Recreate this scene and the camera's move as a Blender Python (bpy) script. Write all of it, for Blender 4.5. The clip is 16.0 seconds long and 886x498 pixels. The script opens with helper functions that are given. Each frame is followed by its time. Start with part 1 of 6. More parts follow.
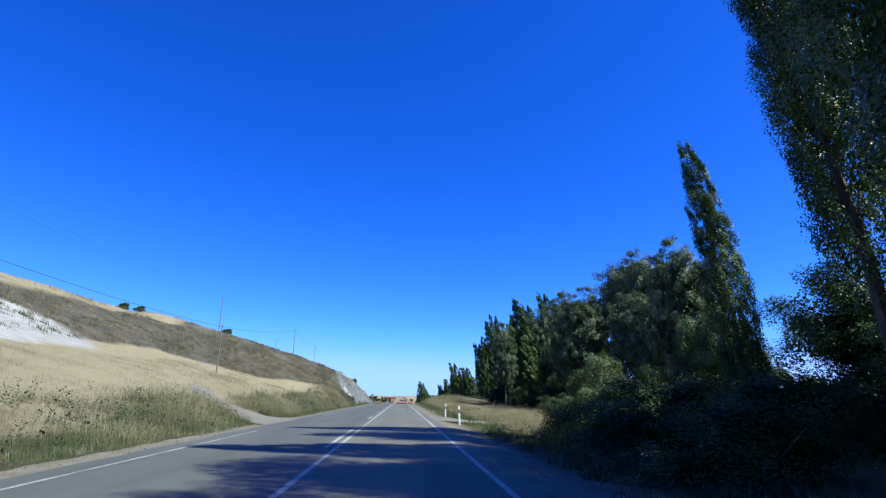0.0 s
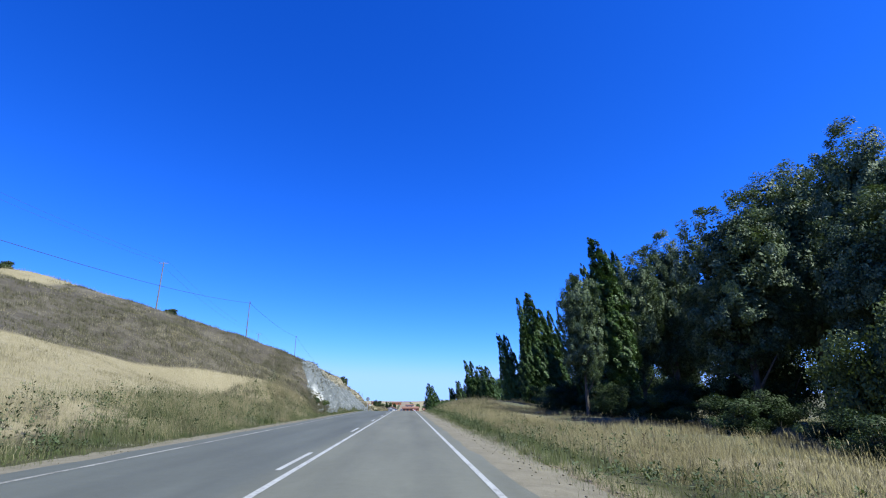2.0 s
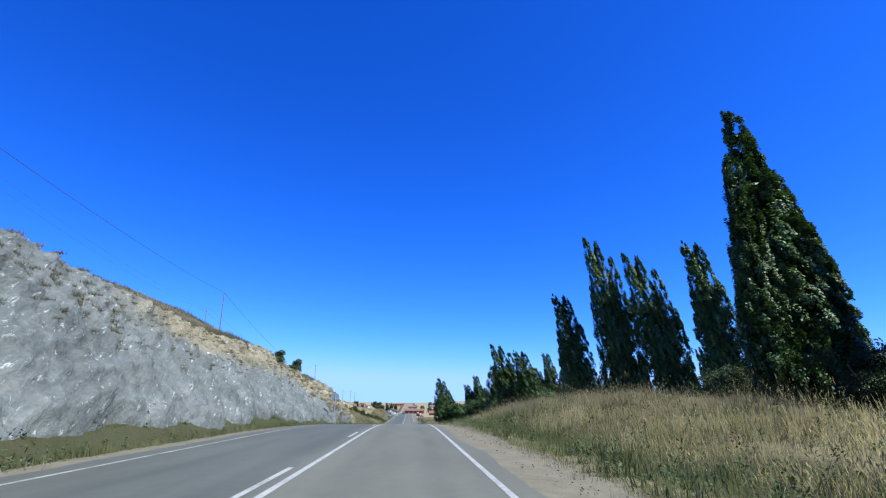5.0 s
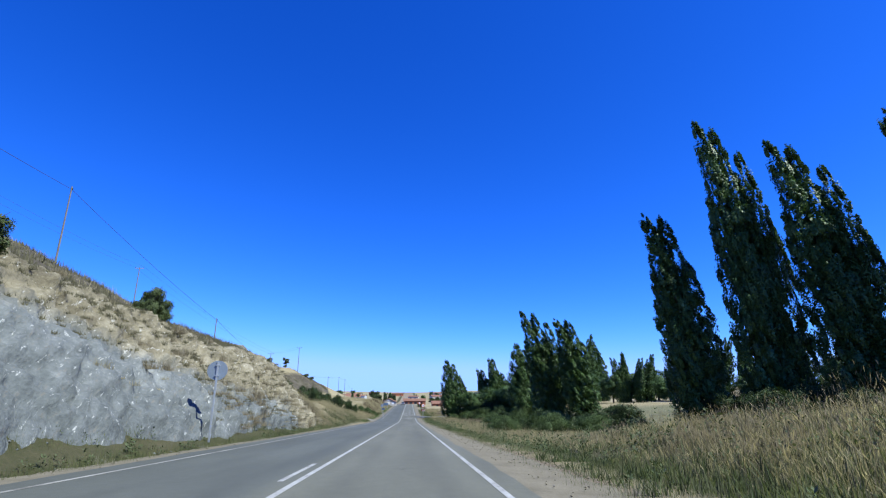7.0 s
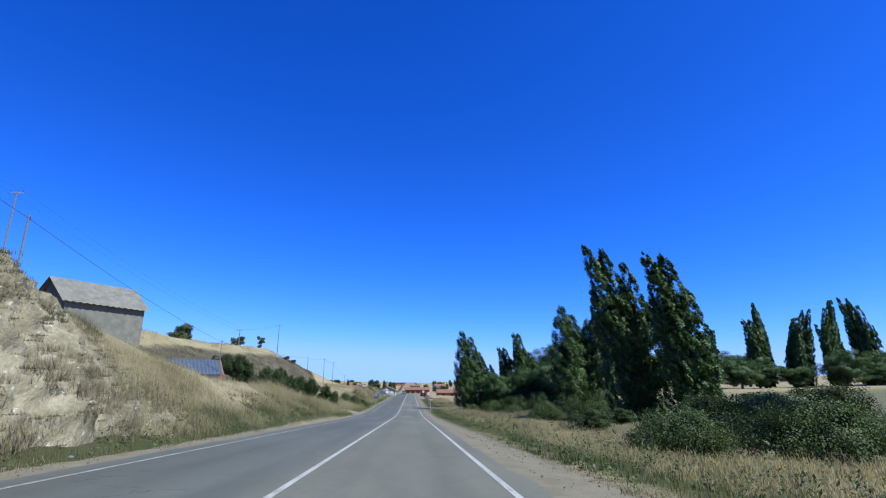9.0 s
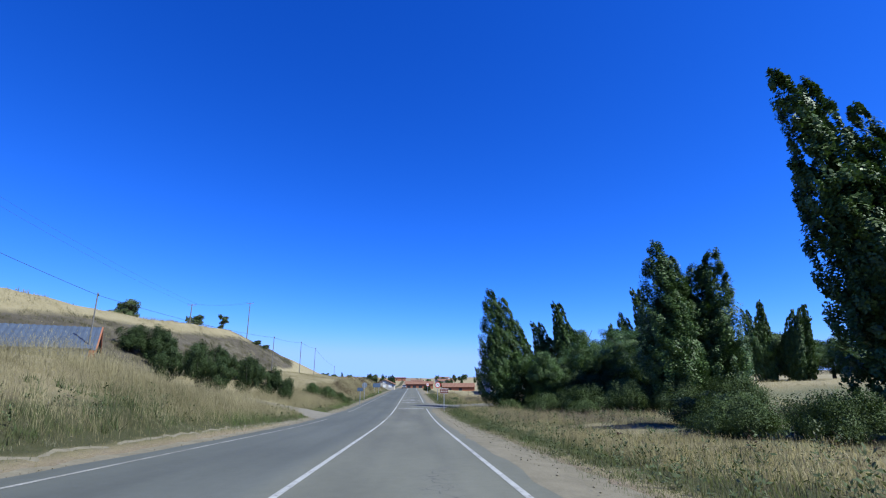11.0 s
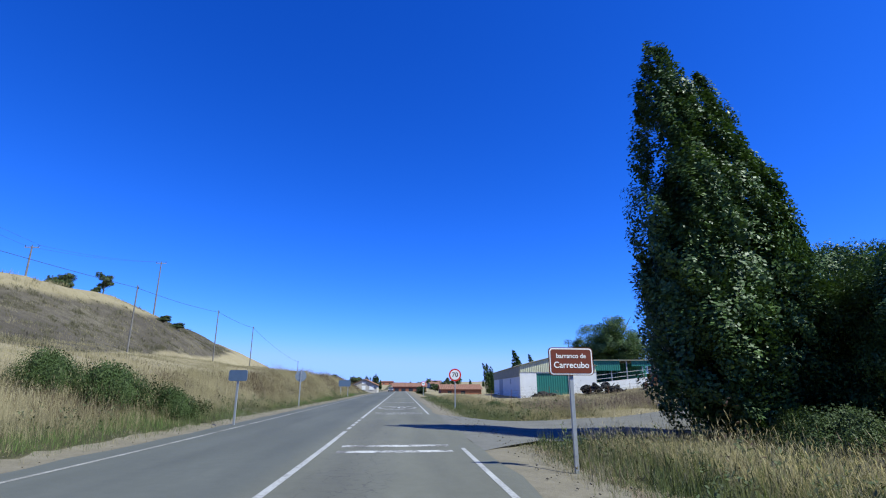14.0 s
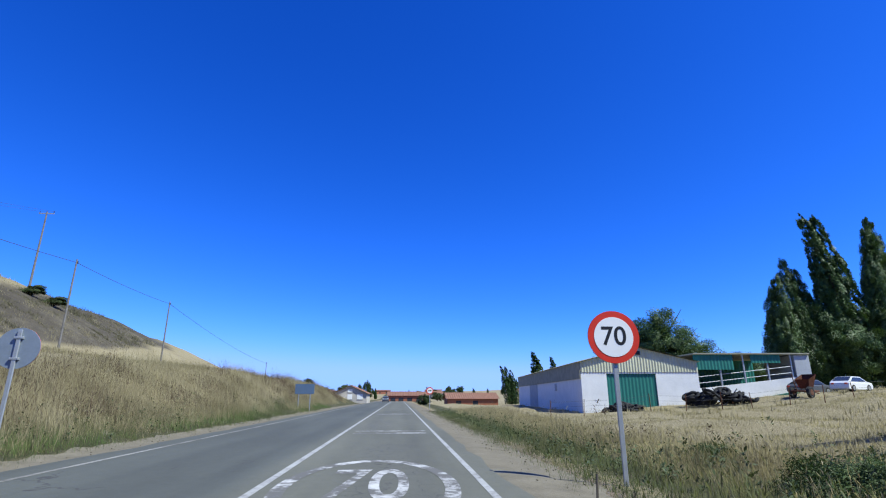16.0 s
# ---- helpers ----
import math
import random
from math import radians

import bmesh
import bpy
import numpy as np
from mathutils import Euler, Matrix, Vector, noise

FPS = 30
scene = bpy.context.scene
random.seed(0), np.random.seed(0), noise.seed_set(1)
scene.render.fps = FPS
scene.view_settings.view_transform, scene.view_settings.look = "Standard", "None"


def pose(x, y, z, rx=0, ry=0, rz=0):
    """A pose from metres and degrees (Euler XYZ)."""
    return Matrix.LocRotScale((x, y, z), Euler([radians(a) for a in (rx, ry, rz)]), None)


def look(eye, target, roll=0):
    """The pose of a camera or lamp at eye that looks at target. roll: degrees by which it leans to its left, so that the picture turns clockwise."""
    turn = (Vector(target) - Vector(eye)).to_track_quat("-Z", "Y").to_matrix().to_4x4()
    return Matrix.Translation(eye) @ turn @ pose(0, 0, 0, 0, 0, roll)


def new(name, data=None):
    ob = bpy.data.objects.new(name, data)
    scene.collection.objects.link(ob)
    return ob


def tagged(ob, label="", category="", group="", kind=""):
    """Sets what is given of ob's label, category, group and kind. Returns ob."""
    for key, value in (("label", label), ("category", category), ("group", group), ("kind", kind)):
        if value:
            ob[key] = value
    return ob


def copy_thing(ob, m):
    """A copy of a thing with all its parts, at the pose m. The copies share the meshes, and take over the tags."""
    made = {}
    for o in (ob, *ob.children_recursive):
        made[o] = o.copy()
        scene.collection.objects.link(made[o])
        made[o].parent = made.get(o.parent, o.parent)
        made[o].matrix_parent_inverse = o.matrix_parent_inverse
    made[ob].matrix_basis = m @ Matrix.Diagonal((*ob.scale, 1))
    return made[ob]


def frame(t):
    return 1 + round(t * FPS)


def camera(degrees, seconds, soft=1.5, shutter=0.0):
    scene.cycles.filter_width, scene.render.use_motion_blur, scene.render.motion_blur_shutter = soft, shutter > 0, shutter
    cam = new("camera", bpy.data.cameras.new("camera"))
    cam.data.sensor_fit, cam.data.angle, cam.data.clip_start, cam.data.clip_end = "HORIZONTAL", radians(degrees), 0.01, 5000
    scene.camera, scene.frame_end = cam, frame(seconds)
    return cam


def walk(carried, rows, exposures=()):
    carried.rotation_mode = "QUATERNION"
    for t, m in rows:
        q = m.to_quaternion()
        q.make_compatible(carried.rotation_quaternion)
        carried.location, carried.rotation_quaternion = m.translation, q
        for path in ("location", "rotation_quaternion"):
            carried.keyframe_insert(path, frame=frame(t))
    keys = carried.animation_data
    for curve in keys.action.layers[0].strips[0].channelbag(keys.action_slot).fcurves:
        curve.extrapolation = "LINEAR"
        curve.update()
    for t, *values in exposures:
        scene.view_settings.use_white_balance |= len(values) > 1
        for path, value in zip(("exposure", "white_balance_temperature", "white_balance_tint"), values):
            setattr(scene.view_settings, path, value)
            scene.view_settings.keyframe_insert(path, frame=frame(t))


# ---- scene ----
cam = camera(83, 16.0, 1.15)
PATH = [
    (0, pose(1.80, 1.00, 1.340, 106.53, 0, -4.64)),
    (0.5, pose(1.89, 10.50, 1.310, 106.53, 0, -4.45)),
    (1, pose(1.98, 20.10, 1.250, 106.71, 0, -4.39)),
    (1.5, pose(2.06, 29.70, 1.230, 106.90, 0, -4.32)),
    (2, pose(2.14, 39.30, 1.210, 107.08, 0, -3.95)),
    (2.5, pose(2.16, 48.80, 1.205, 106.90, 0, -3.58)),
    (3, pose(2.12, 58.30, 1.200, 107.17, 0, -3.46)),
    (3.5, pose(2.07, 67.60, 1.195, 107.17, 0, -3.52)),
    (4, pose(2.06, 76.80, 1.190, 107.26, 0, -3.58)),
    (6.5, pose(2.00, 123.00, 1.149, 106.90, 0, -3.65)),
    (7, pose(2.00, 132.30, 1.000, 106.16, 0, -3.66)),
    (7.5, pose(1.99, 141.40, 0.714, 105.05, 0, -3.68)),
    (8, pose(1.98, 150.40, 0.354, 105.14, 0, -3.62)),
    (8.5, pose(1.98, 159.20, 0.002, 105.23, 0, -3.55)),
    (11, pose(1.88, 201.20, -1.648, 104.81, 0, -3.37)),
    (11.5, pose(1.87, 209.00, -1.943, 104.86, 0, -3.37)),
    (12, pose(1.85, 216.50, -2.227, 104.76, 0, -3.50)),
    (12.5, pose(1.84, 223.90, -2.506, 104.86, 0, -3.56)),
    (13, pose(1.80, 231.30, -2.721, 104.67, 0, -4.00)),
    (13.5, pose(1.84, 238.60, -2.924, 104.67, 0, -4.43)),
    (14, pose(1.91, 245.90, -3.090, 105.42, 0, -4.60)),
    (14.5, pose(1.98, 253.30, -3.192, 105.93, 0, -4.53)),
    (15, pose(2.00, 260.80, -3.234, 106.11, 0, -4.53)),
    (15.5, pose(2.05, 268.30, -3.238, 106.25, 0, -4.58)),
    (16, pose(2.10, 275.90, -3.240, 106.44, 0, -4.83)),
]
walk(cam, PATH, [(0, 0.86), (4, 0.86), (6.5, 0.83), (7.5, 0.71), (11, 0.63), (16, 0.62)])

# ---------- light ----------
SUN_EL, SUN_AZ = 52.0, 120.0          # degrees: height over the horizon; clockwise from +y
world = bpy.data.worlds.new("sky")
scene.world = world
world.use_nodes = True
wn, wl = world.node_tree.nodes, world.node_tree.links
sky = wn.new("ShaderNodeTexSky")
sky.sky_type = "NISHITA"
sky.sun_disc = False
sky.sun_elevation, sky.sun_rotation = radians(SUN_EL), radians(SUN_AZ)
sky.altitude, sky.air_density, sky.dust_density, sky.ozone_density = 1500, 0.8, 0.25, 3.0
# a deep southern summer sky: clear blue overhead, paling towards the horizon
split, merge = wn.new("ShaderNodeSeparateColor"), wn.new("ShaderNodeCombineColor")
wl.new(sky.outputs[0], split.inputs[0])
for k, (gain, power, most) in enumerate(((0.17, 2.1, 3.2), (0.745, 1.24, 5.8), (2.46, 1.0, 14.0))):
    lift, scale, haze = wn.new("ShaderNodeMath"), wn.new("ShaderNodeMath"), wn.new("ShaderNodeMath")
    lift.operation, scale.operation, haze.operation = "POWER", "MULTIPLY", "SMOOTH_MIN"
    lift.inputs[1].default_value, scale.inputs[1].default_value = power, gain
    haze.inputs[1].default_value, haze.inputs[2].default_value = most, most * 0.5
    wl.new(split.outputs[k], lift.inputs[0])
    wl.new(lift.outputs[0], scale.inputs[0])
    wl.new(scale.outputs[0], haze.inputs[0])
    wl.new(haze.outputs[0], merge.inputs[k])
wl.new(merge.outputs[0], wn["Background"].inputs["Color"])
wn["Background"].inputs["Strength"].default_value = 0.073

sun = new("sun", bpy.data.lights.new("sun", "SUN"))
sun.data.energy, sun.data.angle, sun.data.color = 5.0, radians(0.53), (0.925, 0.985, 0.89)
sun_dir = Vector((math.sin(radians(SUN_AZ)) * math.cos(radians(SUN_EL)), math.cos(radians(SUN_AZ)) * math.cos(radians(SUN_EL)), math.sin(radians(SUN_EL))))
sun.matrix_world = look(sun_dir * 200, (0, 0, 0))

# ---------- materials ----------


def mat(name, rough=0.9, spec=0.25, metal=0.0):
    m = bpy.data.materials.new(name)
    m.use_nodes = True
    b = m.node_tree.nodes["Principled BSDF"]
    b.inputs["Roughness"].default_value = rough
    b.inputs["Metallic"].default_value = metal
    b.inputs["Specular IOR Level"].default_value = spec
    return m, m.node_tree, b


def noise_tex(nt, scale, detail=5, rough=0.6, space="Object", stretch=None, tilt=0.0):
    c = nt.nodes.new("ShaderNodeTexCoord")
    n = nt.nodes.new("ShaderNodeTexNoise")
    n.inputs["Scale"].default_value = scale
    n.inputs["Detail"].default_value = detail
    n.inputs["Roughness"].default_value = rough
    out = c.outputs[space]
    if stretch:
        mp = nt.nodes.new("ShaderNodeMapping")
        mp.vector_type = "TEXTURE" if tilt else "POINT"
        mp.inputs["Scale"].default_value = tuple(1 / v for v in stretch) if tilt else stretch
        mp.inputs["Rotation"].default_value = (radians(tilt), 0, 0)
        nt.links.new(out, mp.inputs["Vector"])
        out = mp.outputs[0]
    nt.links.new(out, n.inputs["Vector"])
    return n.outputs["Fac"]


def ramp(nt, fac, stops):
    r = nt.nodes.new("ShaderNodeValToRGB")
    while len(r.color_ramp.elements) < len(stops):
        r.color_ramp.elements.new(0.5)
    for e, (p, c) in zip(r.color_ramp.elements, stops):
        e.position = p
        e.color = (*c, 1)
    nt.links.new(fac, r.inputs[0])
    return r.outputs["Color"]


def mixc(nt, fac, a, b, mode="MIX"):
    n = nt.nodes.new("ShaderNodeMix")
    n.data_type, n.blend_type = "RGBA", mode
    for sock, v in ((n.inputs[0], fac), (n.inputs[6], a), (n.inputs[7], b)):
        if isinstance(v, (int, float)):
            sock.default_value = v
        elif isinstance(v, tuple):
            sock.default_value = (*v, 1)
        else:
            nt.links.new(v, sock)
    return n.outputs[2]


def calc(nt, op, a, b=0.0, clamp=False):
    n = nt.nodes.new("ShaderNodeMath")
    n.operation, n.use_clamp = op, clamp
    for sock, v in zip(n.inputs, (a, b)):
        if isinstance(v, (int, float)):
            sock.default_value = v
        else:
            nt.links.new(v, sock)
    return n.outputs[0]


def bump(nt, b, height, strength=0.4, dist=0.05):
    n = nt.nodes.new("ShaderNodeBump")
    n.inputs["Strength"].default_value = strength
    n.inputs["Distance"].default_value = dist
    nt.links.new(height, n.inputs["Height"])
    nt.links.new(n.outputs[0], b.inputs["Normal"])


def attr(nt, name):
    n = nt.nodes.new("ShaderNodeAttribute")
    n.attribute_name = name
    return n.outputs["Fac"]


def plain(name, col, rough=0.6, spec=0.4, metal=0.0, var=0.18, scale=3.0, rel=0.0):
    """Painted or bare surface with stains at two sizes."""
    m, nt, b = mat(name, rough, spec, metal)
    a = noise_tex(nt, scale, 6, 0.65)
    d = noise_tex(nt, scale * 9, 3, 0.5)
    f = calc(nt, "ADD", calc(nt, "MULTIPLY", a, 0.7), calc(nt, "MULTIPLY", d, 0.3))
    dark = tuple(c * (1 - var * 1.6) for c in col)
    lite = tuple(min(1, c * (1 + var)) for c in col)
    nt.links.new(ramp(nt, f, [(0.3, dark), (0.7, lite)]), b.inputs["Base Color"])
    if rel:
        bump(nt, b, d, rel, 0.02)
    return m


def island(nt):
    return nt.nodes.new("ShaderNodeNewGeometry").outputs["Random Per Island"]


def leafmat(name, stops, glow=0.22, rough=0.6, spec=0.22, clump=0.6, size=0.9, upright=0.0, patches=0.0):
    """Thin leaves or blades: colour shifts from clump to clump, some light comes through."""
    m, nt, b = mat(name, rough, spec)
    fac = calc(nt, "ADD", calc(nt, "MULTIPLY", island(nt), 1 - clump), calc(nt, "MULTIPLY", calc(nt, "SUBTRACT", noise_tex(nt, size, 3, 0.6), 0.22), clump * 1.8), True)
    col = ramp(nt, fac, stops)
    if patches:
        broadly = calc(nt, "MULTIPLY", calc(nt, "SUBTRACT", noise_tex(nt, 0.28, 4, 0.65), 0.42), 4.0, True)
        col = mixc(nt, calc(nt, "MULTIPLY", broadly, patches), col, mixc(nt, 1.0, col, (0.46, 0.45, 0.45), "MULTIPLY"))
    nt.links.new(col, b.inputs["Base Color"])
    tr = nt.nodes.new("ShaderNodeBsdfTranslucent")
    nt.links.new(mixc(nt, 1.0, col, (1.0, 1.0, 0.55), "MULTIPLY"), tr.inputs["Color"])
    if upright:
        # thin round stems shade softly, as a mass lit from above
        nrm = mixc(nt, upright, nt.nodes.new("ShaderNodeNewGeometry").outputs["Normal"], (0.25, -0.1, 0.96))
        nt.links.new(nrm, b.inputs["Normal"])
    mx = nt.nodes.new("ShaderNodeMixShader")
    mx.inputs[0].default_value = glow
    nt.links.new(b.outputs[0], mx.inputs[1])
    nt.links.new(tr.outputs[0], mx.inputs[2])
    nt.links.new(mx.outputs[0], nt.nodes["Material Output"].inputs["Surface"])
    return m


M = {}
M["poplar"] = leafmat("poplar_leaf", [(0.1, (0.021, 0.042, 0.012)), (0.5, (0.055, 0.105, 0.028)), (0.8, (0.11, 0.18, 0.055)), (1, (0.20, 0.275, 0.12))], 0.16, 0.5, 0.3, clump=0.5)
M["silver"] = leafmat("silver_leaf", [(0.1, (0.028, 0.046, 0.018)), (0.45, (0.068, 0.102, 0.042)), (0.72, (0.15, 0.195, 0.105)), (0.95, (0.30, 0.345, 0.23))], 0.2, 0.55, 0.22, clump=0.45)
M["willow"] = leafmat("willow_leaf", [(0, (0.0465, 0.0698, 0.0205)), (1, (0.112, 0.149, 0.0512))])
M["hedge"] = leafmat("hedge_leaf", [(0.1, (0.021, 0.036, 0.012)), (0.7, (0.040, 0.066, 0.020)), (1, (0.085, 0.12, 0.040))], 0.18, 0.6, 0.2)
M["bramble"] = leafmat("bramble_leaf", [(0.1, (0.03, 0.05, 0.016)), (0.7, (0.064, 0.1, 0.03)), (1, (0.135, 0.175, 0.062))], 0.2, 0.6, 0.2)
M["olive"] = leafmat("scrub_leaf", [(0, (0.0465, 0.0651, 0.0233)), (1, (0.093, 0.121, 0.0465))])
M["straw"] = leafmat("straw", [(0.05, (0.15, 0.128, 0.072)), (0.35, (0.235, 0.203, 0.12)), (0.65, (0.33, 0.29, 0.182)), (1, (0.43, 0.385, 0.262))], 0.28, 0.8, 0.12, 0.7, 0.35, upright=0.8, patches=0.7)
M["greengrass"] = leafmat("green_grass", [(0, (0.0486, 0.0713, 0.0227)), (0.5, (0.0845, 0.103, 0.0389)), (1, (0.188, 0.168, 0.0845))], 0.3, 0.65, 0.2, 0.7, 0.6, upright=0.8, patches=0.7)
M["thistle"] = leafmat("dry_thistle", [(0, (0.085, 0.062, 0.05)), (0.6, (0.15, 0.115, 0.093)), (1, (0.27, 0.215, 0.175))], 0.2, 0.8, 0.15, upright=0.5)
M["freshgrass"] = leafmat("fresh_green_grass", [(0, (0.05, 0.09, 0.02)), (0.6, (0.085, 0.135, 0.035)), (1, (0.15, 0.18, 0.06))], 0.3, 0.6, 0.2, 0.6, 0.6, upright=0.7)
M["weed"] = leafmat("dry_weed", [(0, (0.096, 0.080, 0.053)), (0.6, (0.165, 0.139, 0.096)), (1, (0.28, 0.246, 0.18))], 0.2, 0.8, 0.15, upright=0.8)
M["forb"] = leafmat("roadside_forb", [(0, (0.045, 0.07, 0.026)), (0.5, (0.085, 0.115, 0.05)), (0.85, (0.15, 0.165, 0.09)), (1, (0.26, 0.25, 0.17))], 0.2, 0.65, 0.2, 0.7, 0.5, patches=0.5)
M["dust"] = leafmat("dusty_pale_weed", [(0, (0.13, 0.126, 0.0909)), (1, (0.298, 0.285, 0.22))], 0.2, 0.85, 0.1, 0.6, 0.8, upright=0.7)
M["dock"] = leafmat("brown_dead_dock", [(0, (0.045, 0.03, 0.024)), (1, (0.13, 0.085, 0.062))], 0.15, 0.8, 0.1)
M["tussock"] = leafmat("scrub_tussock", [(0, (0.0506, 0.0486, 0.0285)), (0.6, (0.0893, 0.0829, 0.0506)), (1, (0.162, 0.149, 0.094))], 0.15, 0.8, 0.15, upright=0.8)

m, nt, b = mat("bark", 0.9, 0.2)
f = noise_tex(nt, 6, 6, 0.7, stretch=(1, 1, 0.25))
nt.links.new(ramp(nt, f, [(0.3, (0.05, 0.04, 0.03)), (0.7, (0.17, 0.15, 0.12))]), b.inputs["Base Color"])
bump(nt, b, f, 0.7, 0.04)
M["bark"] = m

# asphalt: worn lanes, patches, fine grit
m, nt, b = mat("asphalt", 0.82, 0.3)
big = noise_tex(nt, 0.35, 4, 0.6, stretch=(1.6, 0.25, 1))
fine = noise_tex(nt, 55, 3, 0.7)
mid = noise_tex(nt, 4, 5, 0.7)
f = calc(nt, "ADD", calc(nt, "MULTIPLY", big, 0.5), calc(nt, "ADD", calc(nt, "MULTIPLY", mid, 0.22), calc(nt, "MULTIPLY", fine, 0.28)))
col = ramp(nt, f, [(0.32, (0.0822, 0.0806, 0.0619)), (0.52, (0.118, 0.117, 0.0901)), (0.7, (0.155, 0.152, 0.118))])
tc = nt.nodes.new("ShaderNodeTexCoord")
sep = nt.nodes.new("ShaderNodeSeparateXYZ")
nt.links.new(tc.outputs["Object"], sep.inputs[0])
# tyre tracks polished slightly darker
wv = calc(nt, "ABSOLUTE", calc(nt, "SUBTRACT", calc(nt, "ABSOLUTE", calc(nt, "SUBTRACT", calc(nt, "ABSOLUTE", sep.outputs[0]), 1.75)), 0.85))
trk = calc(nt, "SUBTRACT", 1.0, calc(nt, "MULTIPLY", wv, 2.6, True), True)
col = mixc(nt, calc(nt, "MULTIPLY", trk, 0.35), col, mixc(nt, 1.0, col, (0.72, 0.72, 0.74), "MULTIPLY"))
# the oncoming lane is darker and bluer
lane = calc(nt, "MULTIPLY", calc(nt, "SUBTRACT", 0.1, sep.outputs[0]), 1.6, True)
col = mixc(nt, calc(nt, "MULTIPLY", lane, 0.85), col, mixc(nt, 1.0, col, (0.66, 0.71, 0.80), "MULTIPLY"))
# cracks
vor = nt.nodes.new("ShaderNodeTexVoronoi")
vor.feature = "DISTANCE_TO_EDGE"
vor.inputs["Scale"].default_value = 0.55
wob = nt.nodes.new("ShaderNodeTexNoise")
wob.inputs["Scale"].default_value = 1.7
nt.links.new(tc.outputs["Object"], wob.inputs["Vector"])
vadd = nt.nodes.new("ShaderNodeVectorMath")
vadd.operation = "ADD"
nt.links.new(tc.outputs["Object"], vadd.inputs[0])
nt.links.new(wob.outputs["Color"], vadd.inputs[1])
nt.links.new(vadd.outputs[0], vor.inputs["Vector"])
crk = calc(nt, "LESS_THAN", vor.outputs["Distance"], 0.010)
crk = calc(nt, "MULTIPLY", crk, calc(nt, "GREATER_THAN", noise_tex(nt, 0.12, 2), 0.66))
col = mixc(nt, calc(nt, "MULTIPLY", crk, 0.75), col, (0.05, 0.047, 0.043))
# crazed and patched stretches of the lane
worn = calc(nt, "MULTIPLY", calc(nt, "SUBTRACT", calc(nt, "ADD", attr(nt, "worn"), calc(nt, "MULTIPLY", noise_tex(nt, 0.9, 3), 0.8)), 0.75), 3.0, True)
v2 = nt.nodes.new("ShaderNodeTexVoronoi")
v2.feature = "DISTANCE_TO_EDGE"
v2.inputs["Scale"].default_value = 2.1
nt.links.new(vadd.outputs[0], v2.inputs["Vector"])
craze = calc(nt, "MULTIPLY", calc(nt, "LESS_THAN", v2.outputs["Distance"], 0.016), worn)
col = mixc(nt, calc(nt, "MULTIPLY", worn, 0.22), col, (0.085, 0.083, 0.074))
col = mixc(nt, calc(nt, "MULTIPLY", craze, 0.65), col, (0.045, 0.043, 0.04))
nt.links.new(col, b.inputs["Base Color"])
bump(nt, b, fine, 0.35, 0.01)
M["asphalt"] = m

# road paint, worn through to the asphalt
m, nt, b = mat("road_paint", 0.7, 0.3)
f = calc(nt, "ADD", calc(nt, "MULTIPLY", noise_tex(nt, 12, 6, 0.75), 0.7), calc(nt, "MULTIPLY", noise_tex(nt, 1.1, 3), 0.3))
nt.links.new(ramp(nt, f, [(0.38, (0.117, 0.11, 0.1)), (0.46, (0.285, 0.279, 0.265)), (0.6, (0.389, 0.389, 0.369))]), b.inputs["Base Color"])
M["paint"] = m
m, nt, b = mat("faded_paint", 0.75, 0.3)
f = calc(nt, "ADD", calc(nt, "MULTIPLY", noise_tex(nt, 9, 6, 0.75), 0.6), calc(nt, "MULTIPLY", noise_tex(nt, 1.6, 3), 0.4))
nt.links.new(ramp(nt, f, [(0.40, (0.12, 0.115, 0.1)), (0.45, (0.292, 0.285, 0.272)), (0.56, (0.48, 0.473, 0.453))]), b.inputs["Base Color"])
M["fadedpaint"] = m
m, nt, b = mat("dusty_paint", 0.85, 0.2)
f = calc(nt, "ADD", calc(nt, "MULTIPLY", noise_tex(nt, 9, 6, 0.75), 0.5), calc(nt, "MULTIPLY", noise_tex(nt, 0.8, 3), 0.5))
nt.links.new(ramp(nt, f, [(0.40, (0.123, 0.118, 0.103)), (0.48, (0.201, 0.194, 0.175)), (0.62, (0.304, 0.295, 0.272))]), b.inputs["Base Color"])
M["dustypaint"] = m
m, nt, b = mat("flaked_paint", 0.75, 0.3)
f = calc(nt, "ADD", calc(nt, "MULTIPLY", noise_tex(nt, 7, 6, 0.75), 0.5), calc(nt, "MULTIPLY", noise_tex(nt, 1.3, 3), 0.5))
nt.links.new(ramp(nt, f, [(0.485, (0.12, 0.115, 0.1)), (0.51, (0.292, 0.285, 0.272)), (0.60, (0.48, 0.473, 0.453))]), b.inputs["Base Color"])
M["flakedpaint"] = m

# gravel and dust
def gravelmat(name, a, c):
    m, nt, b = mat(name, 0.95, 0.15)
    f1, f2, f3 = noise_tex(nt, 1.3, 5, 0.65), noise_tex(nt, 16, 5, 0.75), noise_tex(nt, 70, 2, 0.6)
    f = calc(nt, "ADD", calc(nt, "MULTIPLY", f1, 0.4), calc(nt, "ADD", calc(nt, "MULTIPLY", f2, 0.35), calc(nt, "MULTIPLY", f3, 0.25)))
    nt.links.new(ramp(nt, f, [(0.33, a), (0.66, c)]), b.inputs["Base Color"])
    bump(nt, b, f, 0.6, 0.03)
    return m


